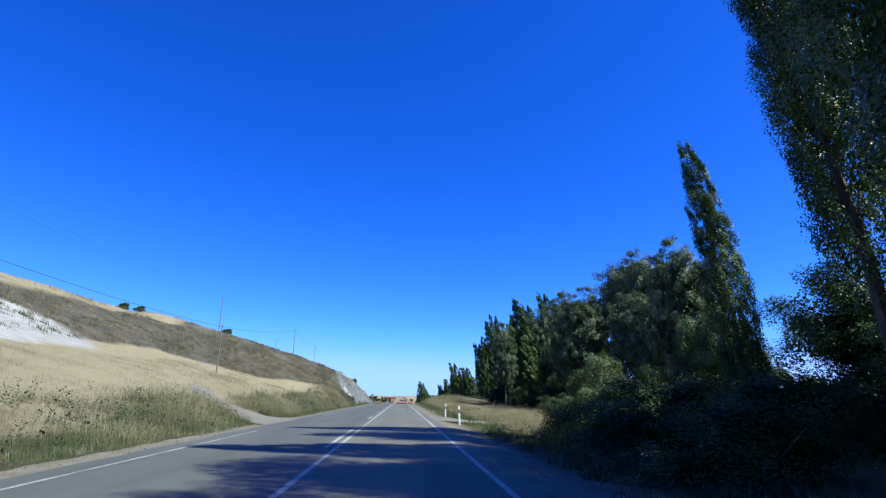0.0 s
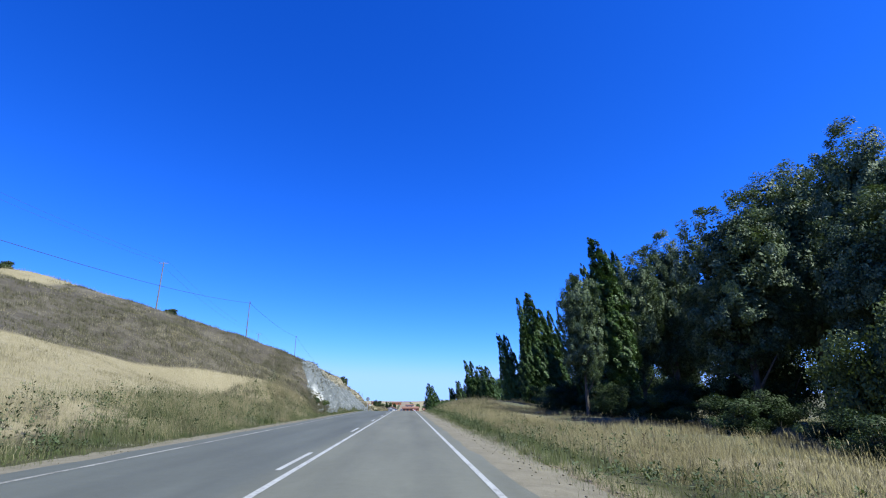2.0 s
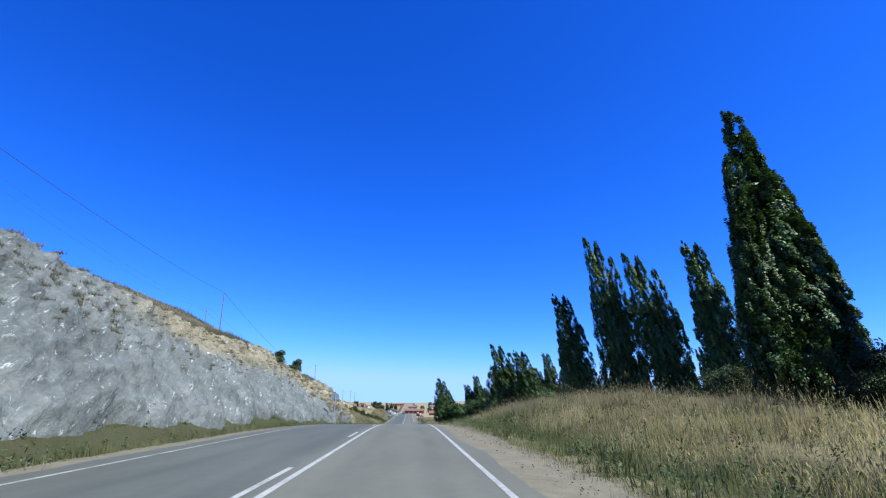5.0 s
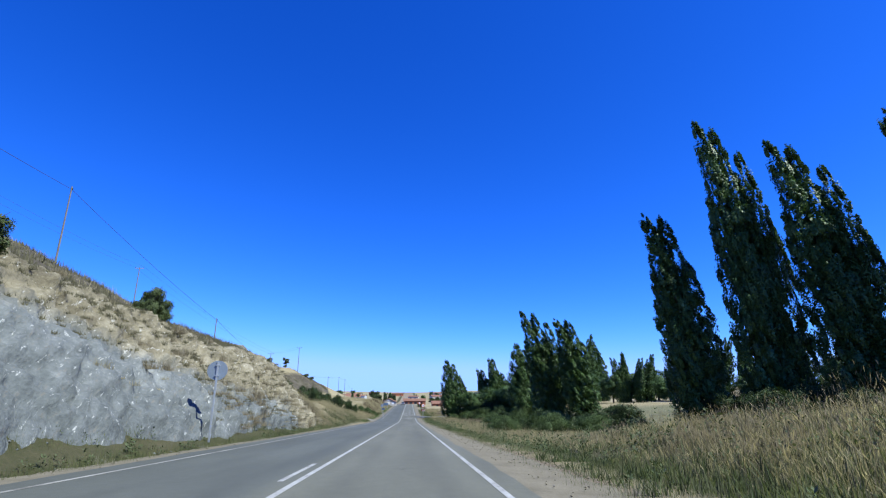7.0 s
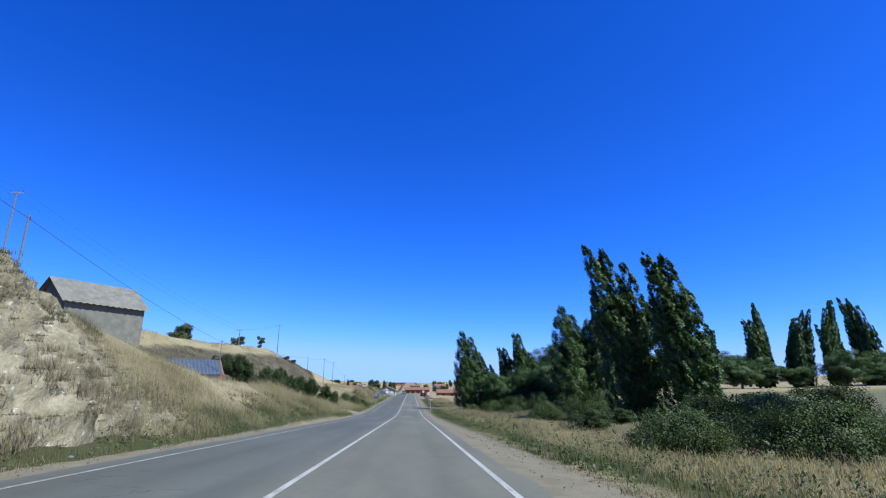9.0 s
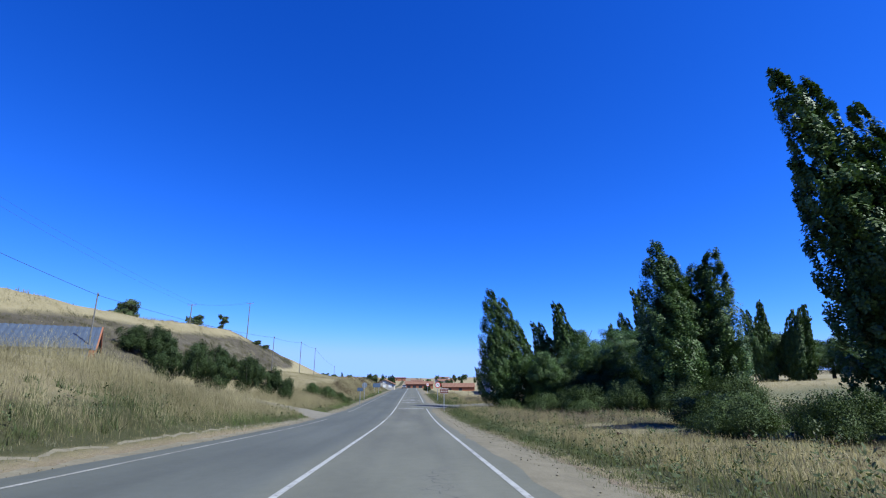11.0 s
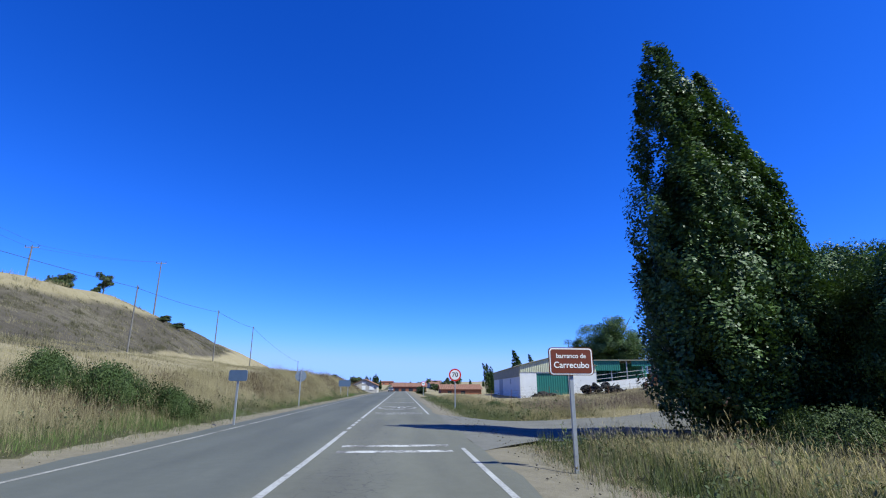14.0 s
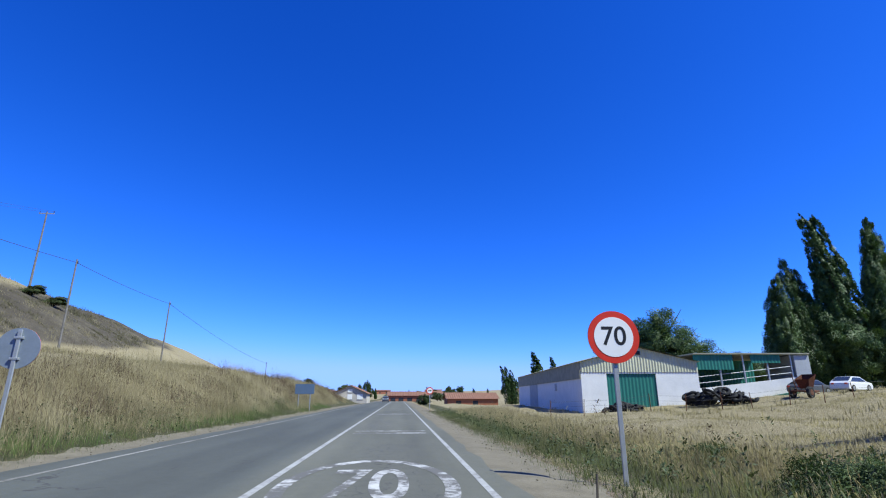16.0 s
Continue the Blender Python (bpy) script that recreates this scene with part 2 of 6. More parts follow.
M["gravel"] = gravelmat("gravel_shoulder", (0.0972, 0.0845, 0.0596), (0.214, 0.188, 0.139))
M["sidegravel"] = gravelmat("grey_side_road", (0.0924, 0.0901, 0.0806), (0.166, 0.161, 0.145))
M["dirt"] = gravelmat("pale_dirt", (0.123, 0.111, 0.0885), (0.207, 0.188, 0.153))

# the ground: stubble field, dark scrub, bare tan soil, green verge, mixed by where they grow
m, nt, b = mat("ground", 0.95, 0.12)
n1, n2, n3 = noise_tex(nt, 0.09, 5, 0.6), noise_tex(nt, 1.1, 6, 0.7), noise_tex(nt, 11, 5, 0.75)
fmix = calc(nt, "ADD", calc(nt, "MULTIPLY", n1, 0.35), calc(nt, "ADD", calc(nt, "MULTIPLY", n2, 0.3), calc(nt, "MULTIPLY", n3, 0.35)))
gold = ramp(nt, fmix, [(0.3, (0.17, 0.139, 0.078)), (0.5, (0.252, 0.211, 0.126)), (0.7, (0.325, 0.283, 0.182))])
scrubc = ramp(nt, fmix, [(0.3, (0.040, 0.034, 0.026)), (0.5, (0.082, 0.070, 0.053)), (0.7, (0.205, 0.178, 0.122))])
greenc = ramp(nt, fmix, [(0.3, (0.0413, 0.0446, 0.0197)), (0.5, (0.0649, 0.0641, 0.0328)), (0.7, (0.118, 0.0972, 0.059))])
soilc = ramp(nt, fmix, [(0.3, (0.142, 0.107, 0.0713)), (0.7, (0.272, 0.22, 0.162))])
brownc = ramp(nt, fmix, [(0.3, (0.13, 0.0806, 0.0486)), (0.7, (0.207, 0.139, 0.0877))])


def edge(name):
    a = attr(nt, name)
    return calc(nt, "MULTIPLY", calc(nt, "SUBTRACT", calc(nt, "ADD", a, calc(nt, "MULTIPLY", n2, 0.6)), 0.55), 2.5, True)


col = mixc(nt, edge("scrub"), gold, scrubc)
col = mixc(nt, edge("green"), col, greenc)
# olive field tone, reused as painted shade beneath the nearer trees
col = mixc(nt, edge("greenfield_and_shade"), col, ramp(nt, fmix, [(0.3, (0.0845, 0.0845, 0.0486)), (0.7, (0.162, 0.156, 0.0972))]))
col = mixc(nt, edge("brown"), col, brownc)
col = mixc(nt, edge("soil"), col, soilc)
col = mixc(nt, edge("chalk"), col, ramp(nt, fmix, [(0.35, (0.168, 0.162, 0.149)), (0.6, (0.401, 0.389, 0.363))]))
nt.links.new(col, b.inputs["Base Color"])
bump(nt, b, calc(nt, "ADD", n2, n3), 0.8, 0.12)
M["ground"] = m

# marl rock of the cutting: grey-blue below, tan above, flecked with white chips
m, nt, b = mat("grey_marl", 0.93, 0.15)
r1, r2, r3, r4 = noise_tex(nt, 0.30, 4, 0.6, stretch=(1, 1, 1.6)), noise_tex(nt, 1.3, 6, 0.65, stretch=(1, 0.5, 1.8), tilt=38), noise_tex(nt, 7, 4, 0.65), noise_tex(nt, 4.0, 5, 0.7, stretch=(1, 0.45, 1.6), tilt=38)
f = calc(nt, "ADD", calc(nt, "MULTIPLY", r1, 0.35), calc(nt, "ADD", calc(nt, "MULTIPLY", r2, 0.4), calc(nt, "MULTIPLY", r3, 0.25)))
f = calc(nt, "ADD", calc(nt, "MULTIPLY", f, 2.8), -0.9)
grey = ramp(nt, f, [(0.1, (0.0551, 0.0609, 0.0615)), (0.4, (0.1, 0.109, 0.109)), (0.62, (0.133, 0.142, 0.142)), (0.9, (0.207, 0.218, 0.217))])
tan = ramp(nt, f, [(0.1, (0.077, 0.0648, 0.0428)), (0.38, (0.14, 0.121, 0.0806)), (0.6, (0.2, 0.175, 0.121)), (0.9, (0.301, 0.269, 0.202))])
tz = attr(nt, "tan")
col = mixc(nt, calc(nt, "MULTIPLY", calc(nt, "SUBTRACT", calc(nt, "ADD", tz, calc(nt, "MULTIPLY", r2, 0.7)), 0.6), 2.2, True), grey, tan)
chip = calc(nt, "MULTIPLY", calc(nt, "SUBTRACT", r4, 0.60), 14.0, True)
col = mixc(nt, calc(nt, "MULTIPLY", chip, 0.42), col, (0.68, 0.67, 0.64))
# relief of small pits is put into the colour as brownish flecks
pit_tone = calc(nt, "MULTIPLY", calc(nt, "SUBTRACT", 0.425, r4), 12.0, True)
col = mixc(nt, calc(nt, "MULTIPLY", pit_tone, 0.45), col, (0.17, 0.15, 0.125))
wz = attr(nt, "white")
col = mixc(nt, calc(nt, "MULTIPLY", wz, calc(nt, "MULTIPLY", calc(nt, "SUBTRACT", r2, 0.35), 5.0, True)), col, (0.74, 0.72, 0.68))
nt.links.new(col, b.inputs["Base Color"])
bump(nt, b, calc(nt, "ADD", r2, calc(nt, "MULTIPLY", r3, 0.4)), 0.7, 0.2)
M["rock"] = m

M["white"] = plain("white_paint", (0.718, 0.718, 0.699), 0.5, 0.4, var=0.06)
M["wall"] = plain("white_render", (0.738, 0.738, 0.72), 0.85, 0.2, var=0.08, scale=0.8)
M["black"] = plain("black_plastic", (0.02, 0.02, 0.02), 0.5, 0.4)
M["amber"] = plain("amber_reflector", (0.55, 0.22, 0.04), 0.3, 0.6)
M["galv"] = plain("galvanised_steel", (0.42, 0.44, 0.46), 0.45, 0.5, 0.55, var=0.12, scale=5)
M["signback"] = plain("aluminium_sign_back", (0.223, 0.264, 0.315), 0.5, 0.5, 0.3, var=0.1)
M["red"] = plain("sign_red", (0.62, 0.035, 0.015), 0.4, 0.5, var=0.06)
M["signwhite"] = plain("sign_white", (0.80, 0.80, 0.79), 0.4, 0.5, var=0.03)
M["signblack"] = plain("sign_black", (0.015, 0.015, 0.018), 0.45, 0.4)
M["signbrown"] = plain("sign_brown", (0.15, 0.035, 0.018), 0.45, 0.4, var=0.08)
M["wood"] = plain("weathered_pole_wood", (0.17, 0.16, 0.15), 0.9, 0.2, var=0.3, scale=4)
M["concrete"] = plain("concrete", (0.42, 0.40, 0.37), 0.9, 0.2, var=0.15)
M["wire"] = plain("dark_cable", (0.05, 0.055, 0.065), 0.6, 0.4)
M["green"] = plain("green_sheet", (0.018, 0.155, 0.125), 0.5, 0.4, var=0.1, scale=1.0)
M["roofgrey"] = plain("fibre_cement_roof", (0.30, 0.29, 0.22), 0.85, 0.2, var=0.2, scale=1.2)
M["roofsteel"] = plain("blue_grey_roof", (0.065, 0.085, 0.125), 0.9, 0.1, 0.0, var=0.15, scale=1.0)
M["hutsheet"] = plain("weathered_hut_sheet", (0.17, 0.165, 0.145), 0.9, 0.15, var=0.25, scale=1.5)
M["cream"] = plain("cream_sheet", (0.50, 0.50, 0.36), 0.7, 0.3, var=0.1, scale=1.0)
M["brick"] = plain("orange_brick", (0.33, 0.13, 0.075), 0.9, 0.2, var=0.2, scale=2.0)
M["tile"] = plain("clay_roof", (0.22, 0.115, 0.08), 0.9, 0.2, var=0.3, scale=1.5)
M["housewall"] = plain("house_wall", (0.434, 0.399, 0.35), 0.9, 0.2, var=0.12, scale=0.8)
M["greywall"] = plain("grey_block_wall", (0.40, 0.42, 0.44), 0.9, 0.2, var=0.12, scale=0.8)
M["glass"] = plain("dark_window", (0.03, 0.035, 0.045), 0.1, 0.6, var=0.1)
M["rubber"] = plain("rubber", (0.018, 0.018, 0.019), 0.85, 0.3)
M["carwhite"] = plain("car_white", (0.72, 0.73, 0.74), 0.3, 0.6, var=0.04)
M["cargrey"] = plain("car_grey", (0.10, 0.11, 0.13), 0.3, 0.6, var=0.05)
M["rust"] = plain("rusty_iron", (0.14, 0.055, 0.03), 0.85, 0.3, 0.2, var=0.35, scale=6)
M["rustorange"] = plain("rust_orange_paint", (0.15, 0.055, 0.032), 0.75, 0.3, var=0.3, scale=4)
M["plastic"] = plain("dark_heap_cover", (0.03, 0.032, 0.036), 0.55, 0.4, var=0.3, scale=3)
M["roadblue"] = plain("faded_blue_sign", (0.09, 0.14, 0.22), 0.45, 0.4, var=0.1)

# ---------- shape helpers ----------


def finish(name, bm, material, smooth=False):
    me = bpy.data.meshes.new(name)
    bm.normal_update()
    bm.to_mesh(me)
    bm.free()
    for one in material if isinstance(material, (list, tuple)) else [material]:
        me.materials.append(one)
    if smooth:
        me.polygons.foreach_set("use_smooth", [True] * len(me.polygons))
    return me


def part(name, bm, material, parent=None, label="", smooth=False):
    """Links a bmesh as one mesh object under a thing or a part."""
    ob = new(name, finish(name, bm, material, smooth))
    if parent:
        ob.parent = parent
    return tagged(ob, label) if label else ob


def thing(name, label, category, group="", at=None, kind=""):
    ob = new(name)
    ob.empty_display_size = 0.2
    if at is not None:
        ob.matrix_basis = at
    return tagged(ob, label, category, group, kind)


def box(bm, x0, x1, y0, y1, z0, z1, bevel=0.0):
    r = bmesh.ops.create_cube(bm, size=1.0, matrix=Matrix.LocRotScale(((x0 + x1) / 2, (y0 + y1) / 2, (z0 + z1) / 2), None, (x1 - x0, y1 - y0, z1 - z0)))
    if bevel:
        es = list({e for v in r["verts"] for e in v.link_edges})
        bmesh.ops.bevel(bm, geom=es, offset=bevel, segments=1, affect="EDGES")
    return bm


def boxes(*rows):
    bm = bmesh.new()
    for row in rows:
        box(bm, *row)
    return bm


def tube(bm, p, q, r0, r1=None, n=8):
    p, q = Vector(p), Vector(q)
    r1 = r0 if r1 is None else r1
    m4 = Matrix.Translation((p + q) / 2) @ (q - p).to_track_quat("Z", "Y").to_matrix().to_4x4()
    bmesh.ops.create_cone(bm, cap_ends=True, segments=n, radius1=r0, radius2=r1, depth=(q - p).length, matrix=m4)
    return bm


def disc(bm, cx, cy, cz, r, t, n=40):
    """A round plate that faces along y."""
    m4 = Matrix.Translation((cx, cy, cz)) @ Matrix.Rotation(radians(90), 4, "X")
    bmesh.ops.create_cone(bm, cap_ends=True, segments=n, radius1=r, radius2=r, depth=t, matrix=m4)
    return bm


def raw(name, verts, faces, material, parent=None):
    """A mesh object straight from arrays; faces all of one size."""
    me = bpy.data.meshes.new(name)
    verts, faces = np.asarray(verts, np.float32), np.asarray(faces, np.int32)
    k = faces.shape[1]
    me.vertices.add(len(verts))
    me.vertices.foreach_set("co", verts.ravel())
    me.loops.add(faces.size)
    me.loops.foreach_set("vertex_index", faces.ravel())
    me.polygons.add(len(faces))
    me.polygons.foreach_set("loop_start", np.arange(0, faces.size, k, dtype=np.int32))
    me.update(calc_edges=True)
    me.materials.append(material)
    ob = new(name, me)
    if parent:
        ob.parent = parent
    return ob


def text_mesh(body, size, align="CENTER"):
    """The outline of some words as a flat mesh in the xy plane."""
    cu = bpy.data.curves.new("words", "FONT")
    cu.body, cu.size, cu.align_x, cu.align_y = body, size, align, "CENTER"
    cu.offset = size * 0.012
    ob = bpy.data.objects.new("words", cu)
    scene.collection.objects.link(ob)
    me = bpy.data.meshes.new_from_object(ob.evaluated_get(bpy.context.evaluated_depsgraph_get()))
    bm = bmesh.new()
    bm.from_mesh(me)
    bpy.data.objects.remove(ob)
    bpy.data.meshes.remove(me)
    return bm


# ---------- the lie of the land ----------
GRADE, CREST, SAG = 0.040, (118.0, 142.0), (225.0, 262.0)


def ramp_area(y, a, b):
    y = np.asarray(y, float)
    return np.where(y < a, 0, np.where(y < b, (y - a) ** 2 / (2 * (b - a)), y - (a + b) / 2))


def road_z(y):
    """Height of the road along its length: level, a long fall, level again."""
    return -GRADE * (ramp_area(y, *CREST) - ramp_area(y, *SAG))


def sections(rows):
    ys = np.array([r[0] for r in rows], float)
    ds = np.array([[p[0] for p in r[1]] for r in rows], float)
    zs = np.array([[p[1] for p in r[1]] for r in rows], float)
    return ys, ds, zs


LEFT = sections([
    (-60, [(5.4, -.05), (7.5, .1), (12, 1.2), (25, 4.6), (50, 15.6), (75, 18), (250, 26)]),
    (20, [(5.4, -.05), (7.5, .1), (12, 1.2), (25, 4.8), (50, 15.7), (75, 17.5), (250, 26)]),
    (80, [(5.4, -.05), (7.5, .1), (12, 1.5), (24, 5.7), (48, 16.6), (75, 18.2), (250, 24)]),
    (98, [(5.4, -.05), (6.6, .05), (10, 3.4), (24, 9.4), (48, 16.5), (75, 18), (250, 24)]),
    (108, [(5.4, -.05), (6.6, .0), (11.4, 6.4), (24, 11.1), (48, 17.8), (75, 19.2), (250, 24)]),
    (128, [(5.4, -.05), (6.6, .0), (11.8, 5.9), (25, 10.4), (48, 18.3), (75, 20), (250, 25)]),
    (146, [(5.4, -.05), (6.7, .0), (12.2, 6.7), (25.5, 12.6), (48, 18.8), (75, 20.8), (250, 25)]),
    (165, [(5.4, -.05), (6.7, .0), (12.6, 6.0), (26, 13), (48, 20.2), (75, 21.5), (250, 26)]),
    (184, [(5.4, -.05), (6.8, .1), (13, 6.6), (26, 11.2), (50, 18), (75, 20.5), (250, 26)]),
    (191, [(5.4, -.05), (6.9, .2), (13, 4.9), (26, 9.8), (50, 17), (75, 20.5), (250, 26)]),
    (199, [(5.4, -.05), (7.0, .3), (12.5, 3.8), (26, 8.0), (52, 16.5), (78, 20.5), (250, 26)]),
    (207, [(5.4, -.05), (7.2, .8), (12, 3.2), (26, 5.0), (56, 16), (80, 20), (250, 26)]),
    (222, [(5.4, -.05), (7.2, .9), (12, 3.0), (28, 4.2), (58, 16), (80, 19), (250, 25)]),
    (238, [(5.4, -.05), (7.2, .4), (12, 1.2), (30, 3.0), (58, 16), (80, 18.6), (250, 25)]),
    (245, [(5.4, -.05), (7.2, .4), (12, 1.2), (33, 3.0), (60, 16.4), (80, 18.4), (250, 25)]),
    (285, [(5.4, -.05), (7.0, .25), (12, 2.3), (27, 5.3), (48, 13.9), (72, 17.2), (250, 23)]),
    (325, [(5.4, -.05), (7.0, .3), (12, 3.5), (26, 4.7), (42, 14.8), (66, 15.4), (250, 20)]),
    (350, [(5.4, -.05), (7.0, .3), (11, 3.0), (26, 4.6), (42, 13.0), (66, 13.5), (250, 16)]),
    (372, [(5.4, -.05), (7.0, .2), (11, 2.6), (26, 4.4), (42, 11.3), (66, 11.6), (250, 12)]),
    (420, [(5.4, -.05), (7.0, .1), (12, -.2), (26, .2), (42, .5), (66, 1.2), (250, 5)]),
])
RIGHT = sections([
    (-60, [(4.2, -.05), (7, -.3), (12, -.8), (25, -1), (50, -.6), (120, 6), (260, 34)]),
    (60, [(4.2, -.05), (7, -.25), (12, -.6), (25, -1), (50, -.6), (120, 6), (260, 34)]),
    (105, [(4.2, -.05), (7, .0), (11, .5), (15, .4), (50, -1), (120, 4), (260, 22)]),
    (124, [(4.2, -.05), (7, .10), (10.5, 1.25), (15, 1.6), (50, -1), (120, 3), (260, 16)]),
    (137, [(4.2, -.05), (7, .05), (10.5, 1.05), (15, 1.3), (50, -1), (120, 3), (260, 16)]),
    (148, [(4.2, -.05), (7, .0), (10.5, .75), (15, .8), (50, -.8), (120, 3), (260, 16)]),
    (157, [(4.2, -.05), (7, -.12), (10.5, -.1), (15, -.3), (50, -.8), (120, 3), (260, 16)]),
    (166, [(4.2, -.05), (7, -.2), (12, -.5), (25, -.7), (50, -.4), (120, 4), (260, 16)]),
    (240, [(4.2, -.05), (7, -.15), (12, -.3), (25, -.3), (50, .3), (120, 4), (260, 16)]),
    (260, [(4.2, -.05), (7, -.15), (12, -.25), (25, -.1), (50, .6), (120, 4), (260, 16)]),
    (272, [(4.2, -.05), (7, -.12), (12, .0), (25, 1.2), (50, 2.2), (120, 4), (260, 15)]),
    (284, [(4.2, -.05), (7, -.12), (12, -.1), (25, 1.4), (50, 2.6), (120, 4), (260, 14)]),
    (296, [(4.2, -.05), (7, -.15), (12, -.3), (25, .1), (50, 2.2), (120, 4), (260, 12)]),
    (310, [(4.2, -.05), (7, -.15), (12, -.2), (25, .0), (50, 2.2), (120, 4), (260, 12)]),
    (420, [(4.2, -.05), (7, -.15), (12, -.4), (25, -.6), (50, -.3), (120, 1), (260, 8)]),
])


def across(side, d, y):
    ys, ds, zs = side
    k = np.clip(np.searchsorted(ys, y) - 1, 0, len(ys) - 2)
    t = np.clip((y - ys[k]) / (ys[k + 1] - ys[k]), 0, 1)
    t = (t * t * (3 - 2 * t))[..., None]
    dd, zz = ds[k] * (1 - t) + ds[k + 1] * t, zs[k] * (1 - t) + zs[k + 1] * t
    out = zz[..., 0]
    for i in range(ds.shape[1] - 1):
        u = np.clip((d - dd[..., i]) / (dd[..., i + 1] - dd[..., i]), 0, 1)
        out = out + u * (zz[..., i + 1] - zz[..., i])
    return out


def lumps(x, y):
    """Low swells, nought at the road."""
    s = np.sin(x * 0.31 + y * 0.12) * np.sin(y * 0.23 - x * 0.09) * 0.22 + np.sin(x * 0.83 - y * 0.51) * np.sin(y * 0.71 + x * 0.4) * 0.10
    return s * np.clip((np.abs(x) - 7) / 8, 0, 1)


def land_z(x, y):
    x, y = np.asarray(x, float), np.asarray(y, float)
    yy = np.clip(y, -60, 420)
    side = np.where(x < 0, across(LEFT, -x, yy), across(RIGHT, x, yy))
    near = np.clip((np.abs(x + 0.4) - 3.5) / 1.0, 0, 1)
    far = np.clip((np.hypot(x, y - 150) - 420) / 500, 0, 1)
    hills = far * (9 + 5 * np.sin(x * 0.004 + 1) * np.sin(y * 0.003))
    return road_z(y) - 0.10 + near * 0.05 + np.where(np.abs(x) > 4.1, side, 0) + lumps(x, y) + hills


# ---------- ground, road, shoulders ----------
def spaced(stops):
    out = []
    for (a, b, step) in stops:
        out += list(np.arange(a, b, step))
    return np.array(out + [stops[-1][1]])


gx = spaced([(-2600, -400, 220), (-400, -80, 16), (-80, -30, 2.0), (-30, -4.5, 0.85), (-4.5, 4.5, 1.0), (4.5, 20, 0.85), (20, 60, 2.0), (60, 400, 16), (400, 2600, 220)])
gy = spaced([(-700, -60, 40), (-60, -6, 3), (-6, 345, 1.2), (345, 440, 3), (440, 800, 20), (800, 4200, 170)])
GX, GY = np.meshgrid(gx, gy)
GZ = land_z(GX, GY)
nx, ny = len(gx), len(gy)
idx = np.arange(nx * ny).reshape(ny, nx)
faces = np.stack([idx[:-1, :-1], idx[:-1, 1:], idx[1:, 1:], idx[1:, :-1]], -1).reshape(-1, 4)
ground = raw("ground", np.stack([GX, GY, GZ], -1).reshape(-1, 3), faces, M["ground"])
tagged(ground, "dry summer fields, scrub slope and grassy verges", "ground", kind="structure")
ground.data.polygons.foreach_set("use_smooth", [True] * len(ground.data.polygons))


def soft(v, a, b):
    return np.clip((v - a) / (b - a), 0, 1)


dl, dr = -GX, GX
# where the dark scrub begins, upslope from the road
SCRUB_Y = [-60, 20, 50, 62, 70, 78, 84, 88, 91, 93, 96, 104, 110, 180, 200, 245, 282, 300, 312, 332, 365, 420]
SCRUB_LOW = [27, 27.5, 28, 27, 25.3, 22, 19.5, 16, 13, 9.8, 7.6, 8, 10, 12, 28, 33, 20, 25, 28, 28.5, 36, 60]
lo = np.interp(GY, SCRUB_Y, SCRUB_LOW)
hi = np.interp(GY, [-60, 20, 90, 104, 180, 200, 285, 325, 420], [44, 44, 42.5, 42, 43, 55, 43, 38, 61])
masks = {
    "scrub": soft(dl, lo - 1, lo + 1) * (1 - soft(dl, hi - 3, hi + 2)) * (1 - soft(GY, 360, 380)),
    "green": np.maximum(soft(dl, 5.5, 6.1) * (1 - soft(dl, 7.8, 9.5)) , soft(dr, 5.8, 6.6) * (1 - soft(dr, 8.5, 10.5))) * 0.75,
    # olive field; its near end also stands in for shade under trees
    "greenfield_and_shade": soft(dr, 12, 18) * soft(GY, 20, 70) * (1 - soft(GY, 262, 276)) * (1 - soft(dr, 300, 380)),
    "brown": soft(dr, 60, 100) * (1 - soft(GY, 60, 150)) * (1 - soft(np.hypot(GX, GY), 500, 900)),
    "soil": np.where(GX > 0, 1 - soft(GX, 5.2, 6.2), 1 - soft(-GX, 5.2, 6.0)),
    "chalk": soft(dl, 24, 27) * (1 - soft(dl, 34, 37)) * soft(GY, 34, 38) * (1 - soft(GY, 47, 54)),
}
for key, v in masks.items():
    at = ground.data.attributes.new(key, "FLOAT", "POINT")
    at.data.foreach_set("value", v.reshape(-1).astype(np.float32))


def ribbon(name, x0, x1, y0, y1, lift, material, step=2.0, wobble=0.0, seed=0, cols=2):
    """A strip of surface that follows the road."""
    rng = np.random.default_rng(seed)
    n = max(2, int(round((y1 - y0) / step)) + 1)
    ys = np.linspace(y0, y1, n)
    w0, w1 = rng.normal(0, wobble, n), rng.normal(0, wobble, n)
    k = np.linspace(0, 1, cols)[None, :]
    xs = (x0 + w0)[:, None] * (1 - k) + (x1 + w1)[:, None] * k
    yy = np.repeat(ys[:, None], cols, 1)
    zz = road_z(yy) + lift
    i = np.arange(n * cols).reshape(n, cols)
    f = np.stack([i[:-1, :-1], i[:-1, 1:], i[1:, 1:], i[1:, :-1]], -1).reshape(-1, 4)
    return raw(name, np.stack([xs, yy, zz], -1).reshape(-1, 3), f, material)


